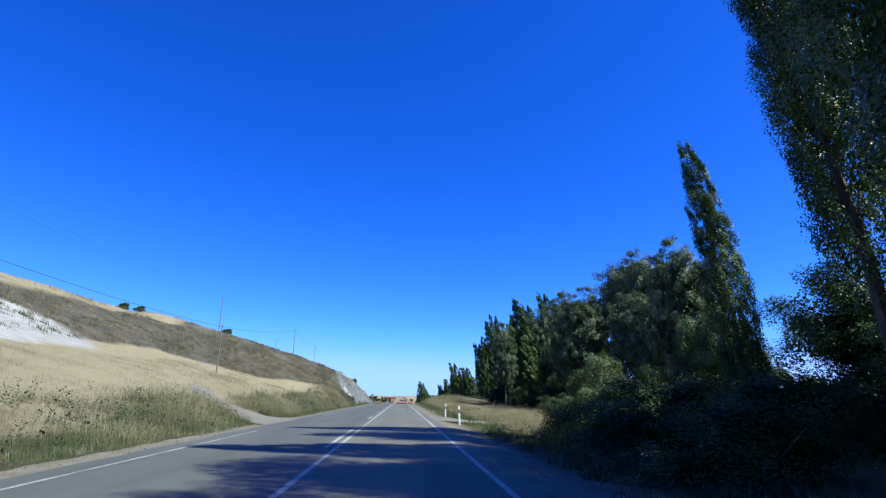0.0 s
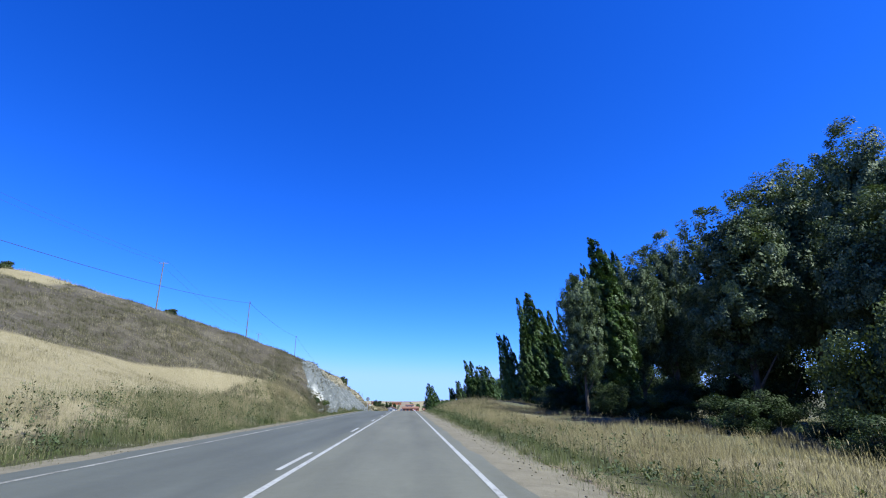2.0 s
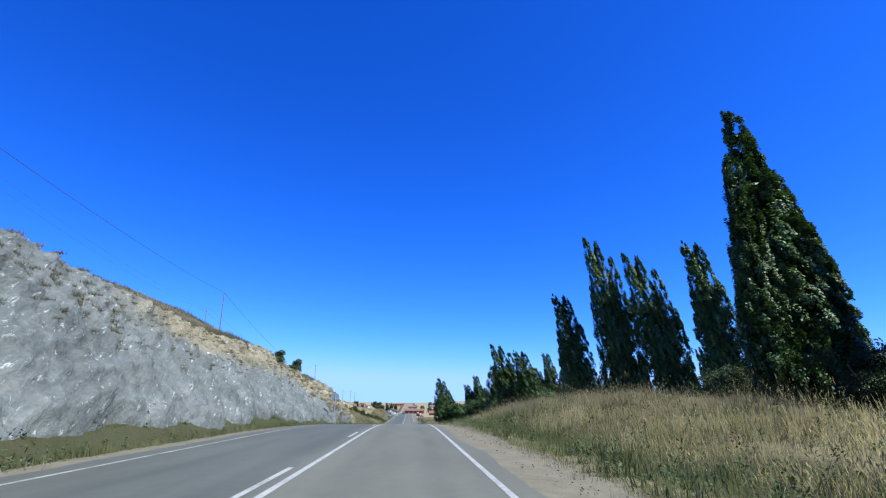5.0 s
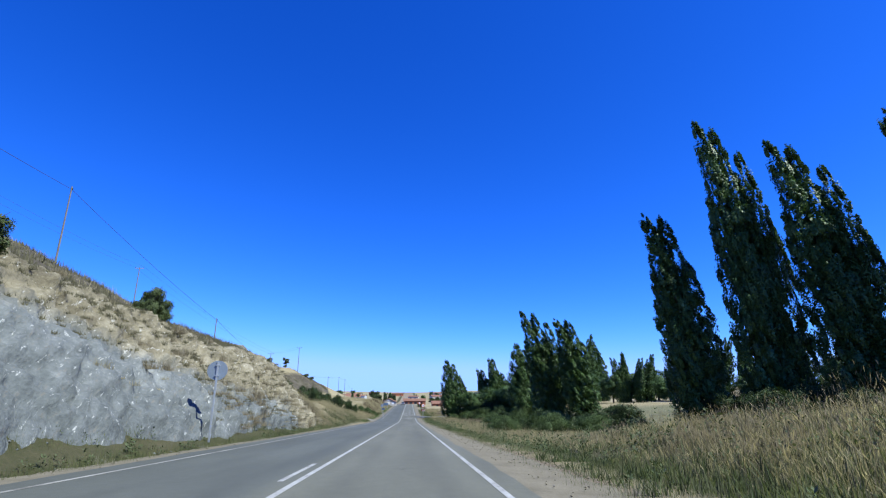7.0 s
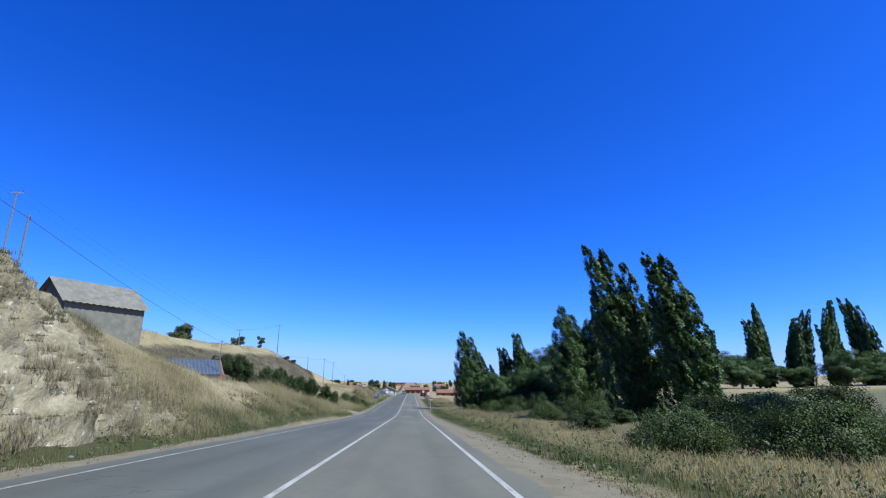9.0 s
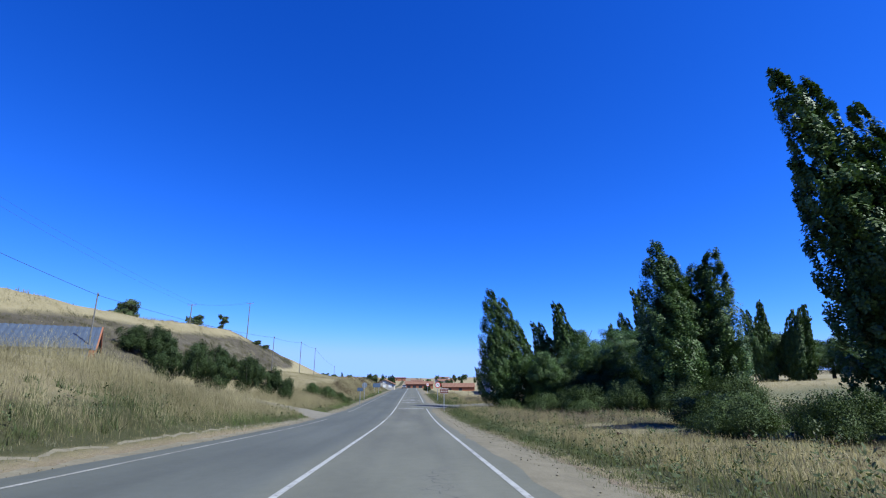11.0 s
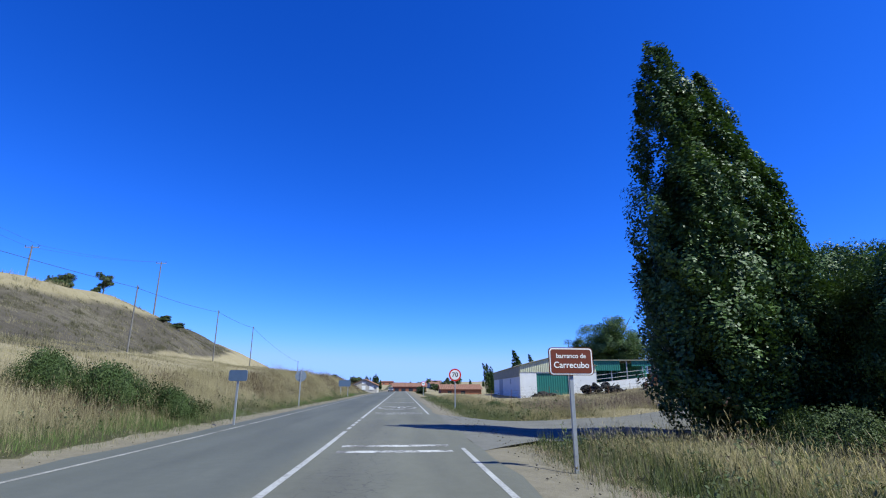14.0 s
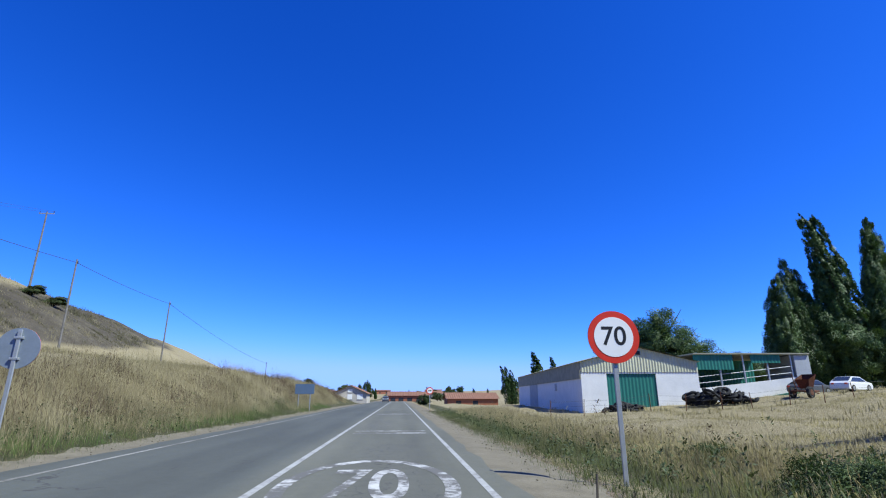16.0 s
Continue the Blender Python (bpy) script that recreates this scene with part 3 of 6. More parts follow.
road = tagged(ribbon("road", -4.95, 3.9, -80, 432, 0.0, M["asphalt"], 1.5, 0.06, 3, 12), "worn grey asphalt two-lane country road", "road", kind="structure")
for s, (a, b) in (("left", (-6.0, -4.5)), ("right", (3.6, 5.4))):
    sh = ribbon("shoulder", a, b, -80, 432, -0.022, M["gravel"], 0.4, 0.07, 5 if s == "left" else 6, 5)
    sv = np.empty(len(sh.data.vertices) * 3, np.float32)
    sh.data.vertices.foreach_get("co", sv)
    sv = sv.reshape(-1, 3)
    k = np.clip((np.abs(sv[:, 0]) - (5.1 if s == "left" else 4.2)) / 0.8, 0, 1)
    sv[:, 2] = sv[:, 2] * (1 - k) + (land_z(sv[:, 0], sv[:, 1]) + 0.012) * k
    sh.data.vertices.foreach_set("co", sv.ravel())
    tagged(sh, "dusty gravel shoulder along the asphalt", "shoulder", kind="structure")


def draped(name, outline, lift, material, label, step=0.7):
    """A dirt surface laid on the ground inside an outline."""
    xs, ys = [p[0] for p in outline], [p[1] for p in outline]
    bm = bmesh.new()
    vs = [bm.verts.new((x, y, 0)) for x, y in outline]
    bm.faces.new(vs)
    for axis in (0, 1):
        lo_, hi_ = (min(xs), max(xs)) if axis == 0 else (min(ys), max(ys))
        v = lo_ + step
        while v < hi_:
            co, no = (Vector((v, 0, 0)), Vector((1, 0, 0))) if axis == 0 else (Vector((0, v, 0)), Vector((0, 1, 0)))
            bmesh.ops.bisect_plane(bm, geom=bm.verts[:] + bm.edges[:] + bm.faces[:], plane_co=co, plane_no=no, dist=1e-4)
            v += step
    for v in bm.verts:
        v.co.z = float(land_z(v.co.x, v.co.y)) + lift
        k = min(1.0, max(0.0, (abs(v.co.x + 0.45) - 4.5) / 2.6))
        v.co.z = max(v.co.z, (float(road_z(v.co.y)) - 0.012) * (1 - k) + v.co.z * k)
        if -5.0 < v.co.x < 4.1:
            v.co.z = float(road_z(v.co.y)) - 0.012
    ob = part(name, bm, material, None, "", True)
    return tagged(ob, label, "track", kind="structure")


draped("dirt_track", [(-4.8, 28.5), (-4.8, 41), (-6.4, 38.5), (-9, 39.5), (-12, 43.2), (-14.5, 47), (-16, 46), (-13.5, 41.5), (-10, 36), (-6.6, 31.5)], 0.035, M["dirt"], "pale dirt track joining the road")
draped("dirt_track", [(3.9, 32.6), (5.5, 33.2), (8, 34.2), (10, 35.4), (10.6, 37), (9.6, 38.4), (7.5, 39.2), (5.5, 39.9), (3.9, 41.5)], 0.035, M["dirt"], "pale dirt track joining the road")
draped("dirt_track", [(-4.8, 239.6), (-4.8, 251.2), (-6.6, 248.8), (-8.7, 247.7), (-11, 247.1), (-16, 246.9), (-25, 247), (-25, 244.6), (-16, 244.5), (-10.5, 244.3), (-7, 242.2), (-5.6, 241.4)], 0.035, M["dirt"], "pale gravel track joining the road")
draped("side_road", [(3.9, 258.5), (6, 261.5), (9, 263), (16, 264), (26, 266), (40, 272), (40, 278), (26, 272.5), (16, 270.5), (9, 270), (6, 271.5), (3.9, 275)], 0.045, M["sidegravel"], "dusty grey side road joining at a wide mouth")

LIFT = 0.004
crazed = np.zeros(len(road.data.vertices), np.float32)
rv = np.empty(len(crazed) * 3, np.float32)
road.data.vertices.foreach_get("co", rv)
rv = rv.reshape(-1, 3)
for x0, x1, y0, y1 in ((0.5, 2.9, 236, 246), (0.6, 1.9, 247, 270), (0.8, 2.6, 277, 292), (0.6, 2.2, 297, 306), (1.9, 2.9, 205, 212)):
    crazed = np.maximum(crazed, ((rv[:, 0] > x0) & (rv[:, 0] < x1) & (rv[:, 1] > y0) & (rv[:, 1] < y1)).astype(np.float32) * 0.75)
road.data.attributes.new("worn", "FLOAT", "POINT").data.foreach_set("value", crazed)
lines = thing("road_marking", "worn white painted lines on the asphalt", "road marking", kind="structure")


def line(x, y0, y1, w=0.12, material="paint", name="line"):
    ob = ribbon(name, x - w / 2, x + w / 2, y0, y1, LIFT, M[material], 1.5)
    ob.parent = lines
    return ob


line(-4.2, -80, 24, 0.13, "dustypaint")
line(-4.2, 43, 240, 0.125, "dustypaint")
line(-4.2, 252, 425, 0.12, "dustypaint")
line(3.45, -80, 32.6, 0.11)
line(3.45, 42.4, 259, 0.105)
line(3.45, 275, 425, 0.11)
for i in range(5):
    line(3.45, 33.2 + 1.9 * i, 34.2 + 1.9 * i, 0.14)
line(0.05, -80, 24.5)
for i in range(5):
    line(0.05, 25.5 + 1.9 * i, 26.6 + 1.9 * i, 0.13)
line(0.05, 35, 237.5, 0.115)
for i in range(4):
    line(0.05, 238.2 + 1.9 * i, 239.3 + 1.9 * i, 0.13)
line(0.05, 246, 264.2, 0.13)
for i in range(4):
    line(0.05, 265.0 + 1.5 * i, 266.0 + 1.5 * i, 0.13)
line(0.05, 271.5, 425, 0.13)
line(-0.26, 16, 24.5)
for k in range(9):
    y0 = 36.5 + 13.2 * k
    line(-0.26, y0, y0 + 3.5, 0.11)


def flat_on_road(bm, cx, cy, material, name):
    for v in bm.verts:
        v.co = Vector((cx + v.co.x, cy + v.co.y, float(road_z(cy + v.co.y)) + LIFT))
    return part(name, bm, material, lines)


def bar(x0, x1, y, w, material="fadedpaint"):
    ob = ribbon("cross_bar", x0, x1, y - w / 2, y + w / 2, LIFT, M[material], w)
    ob.parent = lines


for y in (258.4, 259.6, 275.5, 276.7, 295.8, 297.0, 316.4, 317.6):
    bar(0.45, 3.15, y, 0.40, "flakedpaint")
bm = bmesh.new()
ring = 56
vo = [bm.verts.new((1.40 * math.cos(6.2832 * k / ring), 3.1 * math.sin(6.2832 * k / ring), 0)) for k in range(ring)]
vi = [bm.verts.new((1.17 * math.cos(6.2832 * k / ring), 2.75 * math.sin(6.2832 * k / ring), 0)) for k in range(ring)]
for k in range(ring):
    bm.faces.new((vo[k], vo[(k + 1) % ring], vi[(k + 1) % ring], vi[k]))
flat_on_road(bm, 1.66, 284.4, M["flakedpaint"], "painted_ring")
bm = text_mesh("70", 1.35)
for v in bm.verts:
    v.co.y *= 3.1
flat_on_road(bm, 1.64, 284.4, M["flakedpaint"], "painted_number")

# ---------- rock cutting ----------
ry = np.arange(93, 193, 0.19)
ru = np.linspace(0, 1, 64)
RU, RY = np.meshgrid(ru, ry)
d0 = 6.6 + 0.25 * np.sin(RY * 0.35) + 0.15 * np.sin(RY * 1.3)
d1 = np.interp(RY, [93, 97, 103, 108, 165, 184, 193], [7.6, 8.8, 10.2, 12.2, 13.6, 13.6, 12.5])
RD = d0 + (d1 - d0) * RU
RX = -RD
base = land_z(RX, RY)
rough = np.zeros(RX.size)
flatx, flaty = RX.reshape(-1), RY.reshape(-1)
flatz = base.reshape(-1)
for i in range(RX.size):
    p = Vector((flatx[i], flaty[i], flatz[i]))
    q = Vector((p.x, (p.y * 0.8 + p.z * 0.6) * 0.6, (p.z * 0.8 - p.y * 0.6) * 1.25))
    ledge = abs(noise.noise(q * 0.55)) * 0.75 + abs(noise.noise(q * 1.35)) * 0.50 + abs(noise.noise(q * 3.1)) * 0.30
    chunk = noise.voronoi(q * 0.9)[0][0] * 0.45 + noise.voronoi(q * 2.4)[0][0] * 0.32
    rough[i] = noise.fractal(p * 0.3, 0.9, 2.1, 3) * 0.35 + ledge * 0.6 + 0.55 - chunk + noise.noise(p * 6.3) * 0.14
edgefade = np.minimum(np.clip(RU * 8, 0, 1), np.clip((1 - RU) * 6, 0, 1)) * np.clip((RY - 93) / 6, 0, 1) * np.clip((193 - RY) / 9, 0, 1)
out = (0.08 + rough.reshape(RX.shape) * 0.8) * edgefade * np.interp(RY, [150, 170], [1.0, 1.5]) - 0.12 * (1 - edgefade)
RX2, RZ2 = RX + out * 0.72, base + out * 0.5
i = np.arange(RX.size).reshape(RX.shape)
f = np.stack([i[:-1, :-1], i[1:, :-1], i[1:, 1:], i[:-1, 1:]], -1).reshape(-1, 4)
rock = raw("rock_cutting", np.stack([RX2, RY, RZ2], -1).reshape(-1, 3), f, M["rock"])
tagged(rock, "grey marl rock face of the road cutting, tan and crumbling higher up", "rock face", kind="structure")
tanv = np.clip(soft(RU, 0.42, 0.7) * soft(RY, 112, 128) * 0.95 + soft(RY, 150, 170) * 0.8 * np.maximum(soft(RU, 0.12, 0.42), soft(RY, 170, 178)), 0, 1)
whitev = soft(RU, 0.32, 0.5) * (1 - soft(RU, 0.72, 0.85)) * soft(RY, 95.5, 97) * (1 - soft(RY, 100.5, 103.5))
for key, v in (("tan", tanv), ("white", whitev)):
    at = rock.data.attributes.new(key, "FLOAT", "POINT")
    at.data.foreach_set("value", v.reshape(-1).astype(np.float32))


# ---------- trees ----------
def leaf_cloud(centers, sig, per, leaf, rng, stretch=(1, 1, 1), droop=0.0, scatter=0.5, wind=0.0):
    """Diamond leaves round clump centres, facing mostly outwards as a crown's leaves do."""
    n = len(centers) * per
    o = rng.normal(0, 1, (n, 3))
    o *= (rng.uniform(0.12, 1.0, n) ** 0.5 * 1.75 / (np.linalg.norm(o, axis=1) + 1e-6))[:, None]
    o *= np.asarray(stretch)
    o[:, 0] += wind * o[:, 2]
    cc = np.repeat(centers, per, 0)
    c = cc + o * np.repeat(np.atleast_1d(sig) * np.ones(len(centers)), per)[:, None]
    mid = centers.mean(0)
    out = cc - mid
    out[:, 2] *= 0.35
    out /= np.linalg.norm(out, axis=1)[:, None] + 1e-6
    spray = np.repeat(rng.normal(0, 0.55, (len(centers), 3)), per, 0)
    face = o / (np.linalg.norm(o, axis=1)[:, None] + 1e-6) * 0.45 + out * 0.65 + spray + rng.normal(0, 1, (n, 3)) * scatter * 0.7
    face[:, 2] += 0.35
    face /= np.linalg.norm(face, axis=1)[:, None] + 1e-6
    r = rng.normal(0, 1, (n, 3))
    r[:, 2] -= 0.6 + droop
    u = np.cross(np.cross(face, r), face)
    u /= np.linalg.norm(u, axis=1)[:, None] + 1e-9
    w = np.cross(u, face)
    s = leaf * rng.uniform(0.6, 1.25, n)[:, None]
    q = np.stack([c + u * s, c + w * s * 0.6, c - u * s, c - w * s * 0.6], 1)
    return q.reshape(-1, 3), np.arange(n * 4).reshape(-1, 4)


def join_clouds(a, b):
    return np.concatenate([a[0], b[0]]), np.concatenate([a[1], b[1] + len(a[0])])


def limbs(rng, H, r, count, reach, up, lean):
    bm = bmesh.new()
    prev = Vector((0, 0, -0.3))
    for k in range(1, 6):
        z = H * 0.8 * k / 5
        p = Vector((lean * (z / H) ** 2 + rng.normal(0, 0.06), rng.normal(0, 0.06), z))
        tube(bm, prev, p, r * (1 - 0.18 * (k - 1)), r * (1 - 0.18 * k), 8)
        prev = p
    for _ in range(count):
        z = H * rng.uniform(0.12, 0.7)
        a = rng.uniform(0, 6.28)
        p = Vector((lean * (z / H) ** 2, 0, z))
        L = reach * rng.uniform(0.5, 1.0)
        q = p + Vector((math.cos(a) * L, math.sin(a) * L, L * up))
        tube(bm, p, q, r * 0.38, r * 0.08, 5)
    return bm


def columnar(seed, H, spires, lean, leaves, leaf=0.15, matkey="poplar", base=0.03, clumps=460, blunt=2.9):
    """Poplar: one or more upright spires, dense with leaf clumps. spires: (x, y, height share, radius)."""
    rng = np.random.default_rng(seed)
    R = max(s[3] for s in spires)
    t = thing("poplar_tree", "", "tree")
    part("trunk", limbs(rng, H * 0.88, 0.014 * H, 14, R * 0.42, 2.4, lean), M["bark"], t)
    pl = []
    share = np.array([s[2] * s[3] for s in spires])
    for (ox, oy, hs, rad), n in zip(spires, (share / share.sum() * clumps * 2).astype(int)):
        h = base + (0.985 - base) * rng.beta(1.25, 1.15, n)
        g = np.where(h < 0.28, 0.62 + 0.38 * np.sin(np.clip(h / 0.28, 0, 1) * 1.57), 1 - 0.84 * np.clip((h - 0.28) / 0.72, 0, 1) ** blunt)
        wob = 1 + 0.07 * np.sin(h * 23 + seed) + 0.05 * np.sin(h * 51 + 2 * seed)
        a = rng.uniform(0, 6.283, n)
        r = rad * g * wob * np.sqrt(rng.uniform(0.5, 1.0, n)) * 0.95
        x = ox * (0.72 + 0.3 * h) + r * np.cos(a) + lean * (h * hs) ** 2.3
        y = oy * (0.72 + 0.3 * h) + r * np.sin(a)
        pl.append(np.stack([x, y, h * hs * H, np.full(n, 0.085 * rad + 0.06) * (0.5 + 0.5 * g) * rng.uniform(0.7, 1.25, n)], -1))
    pl = np.concatenate(pl)
    cloud = leaf_cloud(pl[:, :3], pl[:, 3], max(4, leaves // len(pl)), leaf, rng, (0.8, 0.8, 1.9), wind=-0.35)
    core = pl[:, :3].copy()
    ax = lean * (core[:, 2] / H) ** 2.3
    core[:, 0] = ax + (core[:, 0] - ax) * 0.6
    core[:, 1] *= 0.6
    core[:, 2] = core[:, 2] * 0.92
    v, f = join_clouds(cloud, leaf_cloud(core, pl[:, 3] * 0.8, 12, leaf * 1.55, rng))
    raw("crown", v, f, M[matkey], t)
    return t


def broad(seed, H, R, leaves, leaf=0.17, matkey="silver", lumps_n=26, base=0.18, name="broad_tree", trunk=True, per_sig=0.62, droop=0.0, lean=0.0, flat=1.0, core_n=46, subs=13, full=False):
    """Rounded, uneven crown of many clumps on spreading limbs."""
    rng = np.random.default_rng(seed)
    t = thing(name, "", "tree")
    if trunk:
        part("trunk", limbs(rng, H * 0.9, 0.02 * H + 0.03, 14, R * 0.7, 1.1, lean), M["bark"], t)
    else:
        bm = bmesh.new()
        for _ in range(9):
            a, L = rng.uniform(0, 6.28), rng.uniform(0.4, 0.75)
            tube(bm, (0, 0, -0.2), (math.cos(a) * R * L, math.sin(a) * R * L, H * L), 0.045, 0.012, 5)
        part("stem", bm, M["bark"], t)
    cs = []
    for _ in range(lumps_n):
        d = rng.normal(0, 1, 3)
        d /= np.linalg.norm(d)
        d *= rng.uniform(0.3, 0.72) if full else rng.uniform(0.25, 0.84)
        cs.append((d[0] * R + lean * (0.5 + 0.5 * d[2]), d[1] * R, H * (base + 1) / 2 + d[2] * H * (1 - base) / 2 * flat, rng.uniform(0.19, 0.33) if full else rng.uniform(0.14, 0.26)))
    sub = []
    for cx, cy, cz, rr in cs:
        for _ in range(subs):
            d = rng.normal(0, 1, 3)
            d /= np.linalg.norm(d)
            d *= rng.uniform(0.5, 1.0)
            sub.append((cx + d[0] * R * rr * 1.5, cy + d[1] * R * rr * 1.5, max(0.05 * H, cz + d[2] * min(H * 0.8, R * 1.5) * rr), R * 0.085 * per_sig / 0.62))
    sub = np.array(sub)
    cloud = leaf_cloud(sub[:, :3], sub[:, 3], max(3, leaves // len(sub)), leaf, rng, (1, 1, 1), droop)
    heart = np.array([(c_[0] * 0.85, c_[1] * 0.85, c_[2]) for c_ in cs])
    v, f = join_clouds(cloud, leaf_cloud(heart, R * 0.15, core_n * 2, leaf * 1.7, rng))
    if full:
        # the leaves fill the whole of the named height and radius
        v *= np.array([R / np.percentile(np.hypot(v[:, 0], v[:, 1]), 97)] * 2 + [H / np.percentile(v[:, 2], 98.5)])
        # no lump stands far out of the outline
        rad = np.hypot(v[:, 0], v[:, 1])
        v[:, :2] *= np.where(rad > R, (R + (rad - R) * 0.4) / (rad + 1e-6), 1)[:, None]
        v[:, 2] = np.where(v[:, 2] > 0.95 * H, 0.95 * H + (v[:, 2] - 0.95 * H) * 0.7, v[:, 2])
    v[:, 2] = np.maximum(v[:, 2], 0.02)
    raw("crown", v, f, M[matkey], t)
    return t


PROTO = {
    "pop1": (columnar(11, 20, [(0, 0, 1, 1.5), (0.8, 0.3, 0.86, 1.45), (-0.7, 0.2, 0.74, 1.35), (0.3, -0.6, 0.6, 1.4)], -1.2, 60000, 0.10, clumps=420, blunt=2.3), 20, 2.4),
    "pop2": (columnar(12, 20, [(-0.8, 0, 1, 1.4), (0.8, 0.2, 0.97, 1.6), (1.8, 0.5, 0.76, 1.45), (-1.4, 0.4, 0.70, 1.4), (0.3, 1.0, 0.8, 1.5)], -2.6, 84000, 0.105, clumps=560, blunt=2.4), 20, 3.1),
    "pop3": (columnar(13, 20, [(-1.7, 0, 1, 1.45), (0.1, 0.4, 0.98, 1.6), (1.7, 0, 0.88, 1.6), (2.9, 0.3, 0.66, 1.4), (-2.4, 0.3, 0.72, 1.4), (0.8, 0.8, 0.66, 1.6)], -2.8, 96000, 0.11, clumps=680, blunt=2.4), 20, 4.0),
    "pop4": (columnar(14, 14, [(-0.7, 0, 1, 1.55), (0.5, 0.2, 0.92, 1.7), (1.5, 0.4, 0.74, 1.8), (2.0, 0.2, 0.56, 1.5), (-0.6, 0.2, 0.62, 1.6)], -0.2, 130000, 0.062, base=0.02, clumps=620, blunt=1.8), 14, 2.9),
    "pop5": (columnar(15, 23, [(0, 0, 1, 2.0), (1.3, 0.6, 0.95, 2.0)], -4.0, 110000, 0.055, base=0.22, clumps=520), 23, 3.2),
    "pop6": (columnar(16, 15, [(0, 0, 1, 1.15), (0.3, 0.2, 0.8, 0.9)], -1.5, 70000, 0.045, base=0.1, clumps=260), 15, 1.4),
    "silver1": (broad(21, 20, 6.0, 96000, 0.105, "silver", 96, base=0.04, per_sig=0.46, core_n=46, flat=0.92, subs=9, full=True), 20, 6.0),
    "silver2": (broad(22, 20, 5.0, 80000, 0.105, "silver", 88, base=0.06, core_n=36, per_sig=0.43, subs=8, full=True), 20, 5.0),
    "dark1": (broad(23, 15, 6.0, 90000, 0.085, "poplar", 44, base=0.03, core_n=110, per_sig=0.6, subs=8), 15, 6.0),
    "shade1": (broad(30, 24, 4.6, 90000, 0.06, "poplar", 40, base=0.24, core_n=80), 24, 4.6),
    "willow1": (broad(24, 6, 3.6, 30000, 0.075, "willow", 30, 0.02, "willow_bush", False), 6, 3.6),
    "bush1": (broad(25, 4, 3.0, 34000, 0.055, "hedge", 30, 0.02, "shrub", False), 4, 3.0),
    "bush2": (broad(26, 4, 2.6, 28000, 0.055, "hedge", 26, 0.02, "shrub", False), 4, 2.6),
    "bramble": (broad(27, 2.4, 3.4, 34000, 0.05, "bramble", 34, 0.02, "bramble_thicket", False), 2.4, 3.4),
    "small1": (broad(28, 4, 1.9, 14000, 0.065, "olive", 22, 0.12, "small_tree"), 4, 1.9),
    "small2": (broad(29, 4, 1.5, 7000, 0.065, "olive", 12, 0.3, "small_tree", core_n=10), 4, 1.5),
}
LABEL = {
    "pop1": ("tall narrow green poplar leaning in the wind", "poplar"), "pop2": ("tall dense green poplar leaning in the wind", "poplar"),
    "pop6": ("slim dark poplar bent over by the wind", "poplar"), "pop5": ("tall dark poplar leaning over the verge", "poplar"), "pop3": ("broad many-topped green poplar beside the verge", "poplar"), "pop4": ("lone flame-shaped green poplar beside the junction", "poplar"),
    "silver1": ("large silvery white poplar with rounded crown", "tree"), "silver2": ("silvery grey-green tree with open crown", "tree"),
    "shade1": ("tall dark tree overhanging the verge", "tree"), "dark1": ("large dark green broad-crowned tree", "tree"), "willow1": ("soft yellow-green rounded bush", "bush"),
    "bush1": ("dark green dense shrub", "bush"), "bush2": ("dark green dense shrub", "bush"), "bramble": ("low dark bramble thicket in dry grass", "bush"),
    "small1": ("small dark round tree on the dry slope", "tree"), "small2": ("small thin tree on the dry slope", "tree"),
}
used = set()


def plant(key, x, y, H, R, turn=0.0, sink=0.1, group=""):
    ob, h0, r0 = PROTO[key]
    z = float(land_z(x, y)) - sink
    m4 = Matrix.Translation((x, y, z)) @ Matrix.Rotation(radians(turn), 4, "Z")
    size = Matrix.Diagonal((R / r0, R / r0, H / h0, 1))
    if key in used:
        o = copy_thing(ob, m4)
        o.matrix_basis = m4 @ size
    else:
        used.add(key)
        ob.matrix_basis = m4 @ size
        o = ob
    return tagged(o, *LABEL[key], group)


G1 = "poplars along the road"
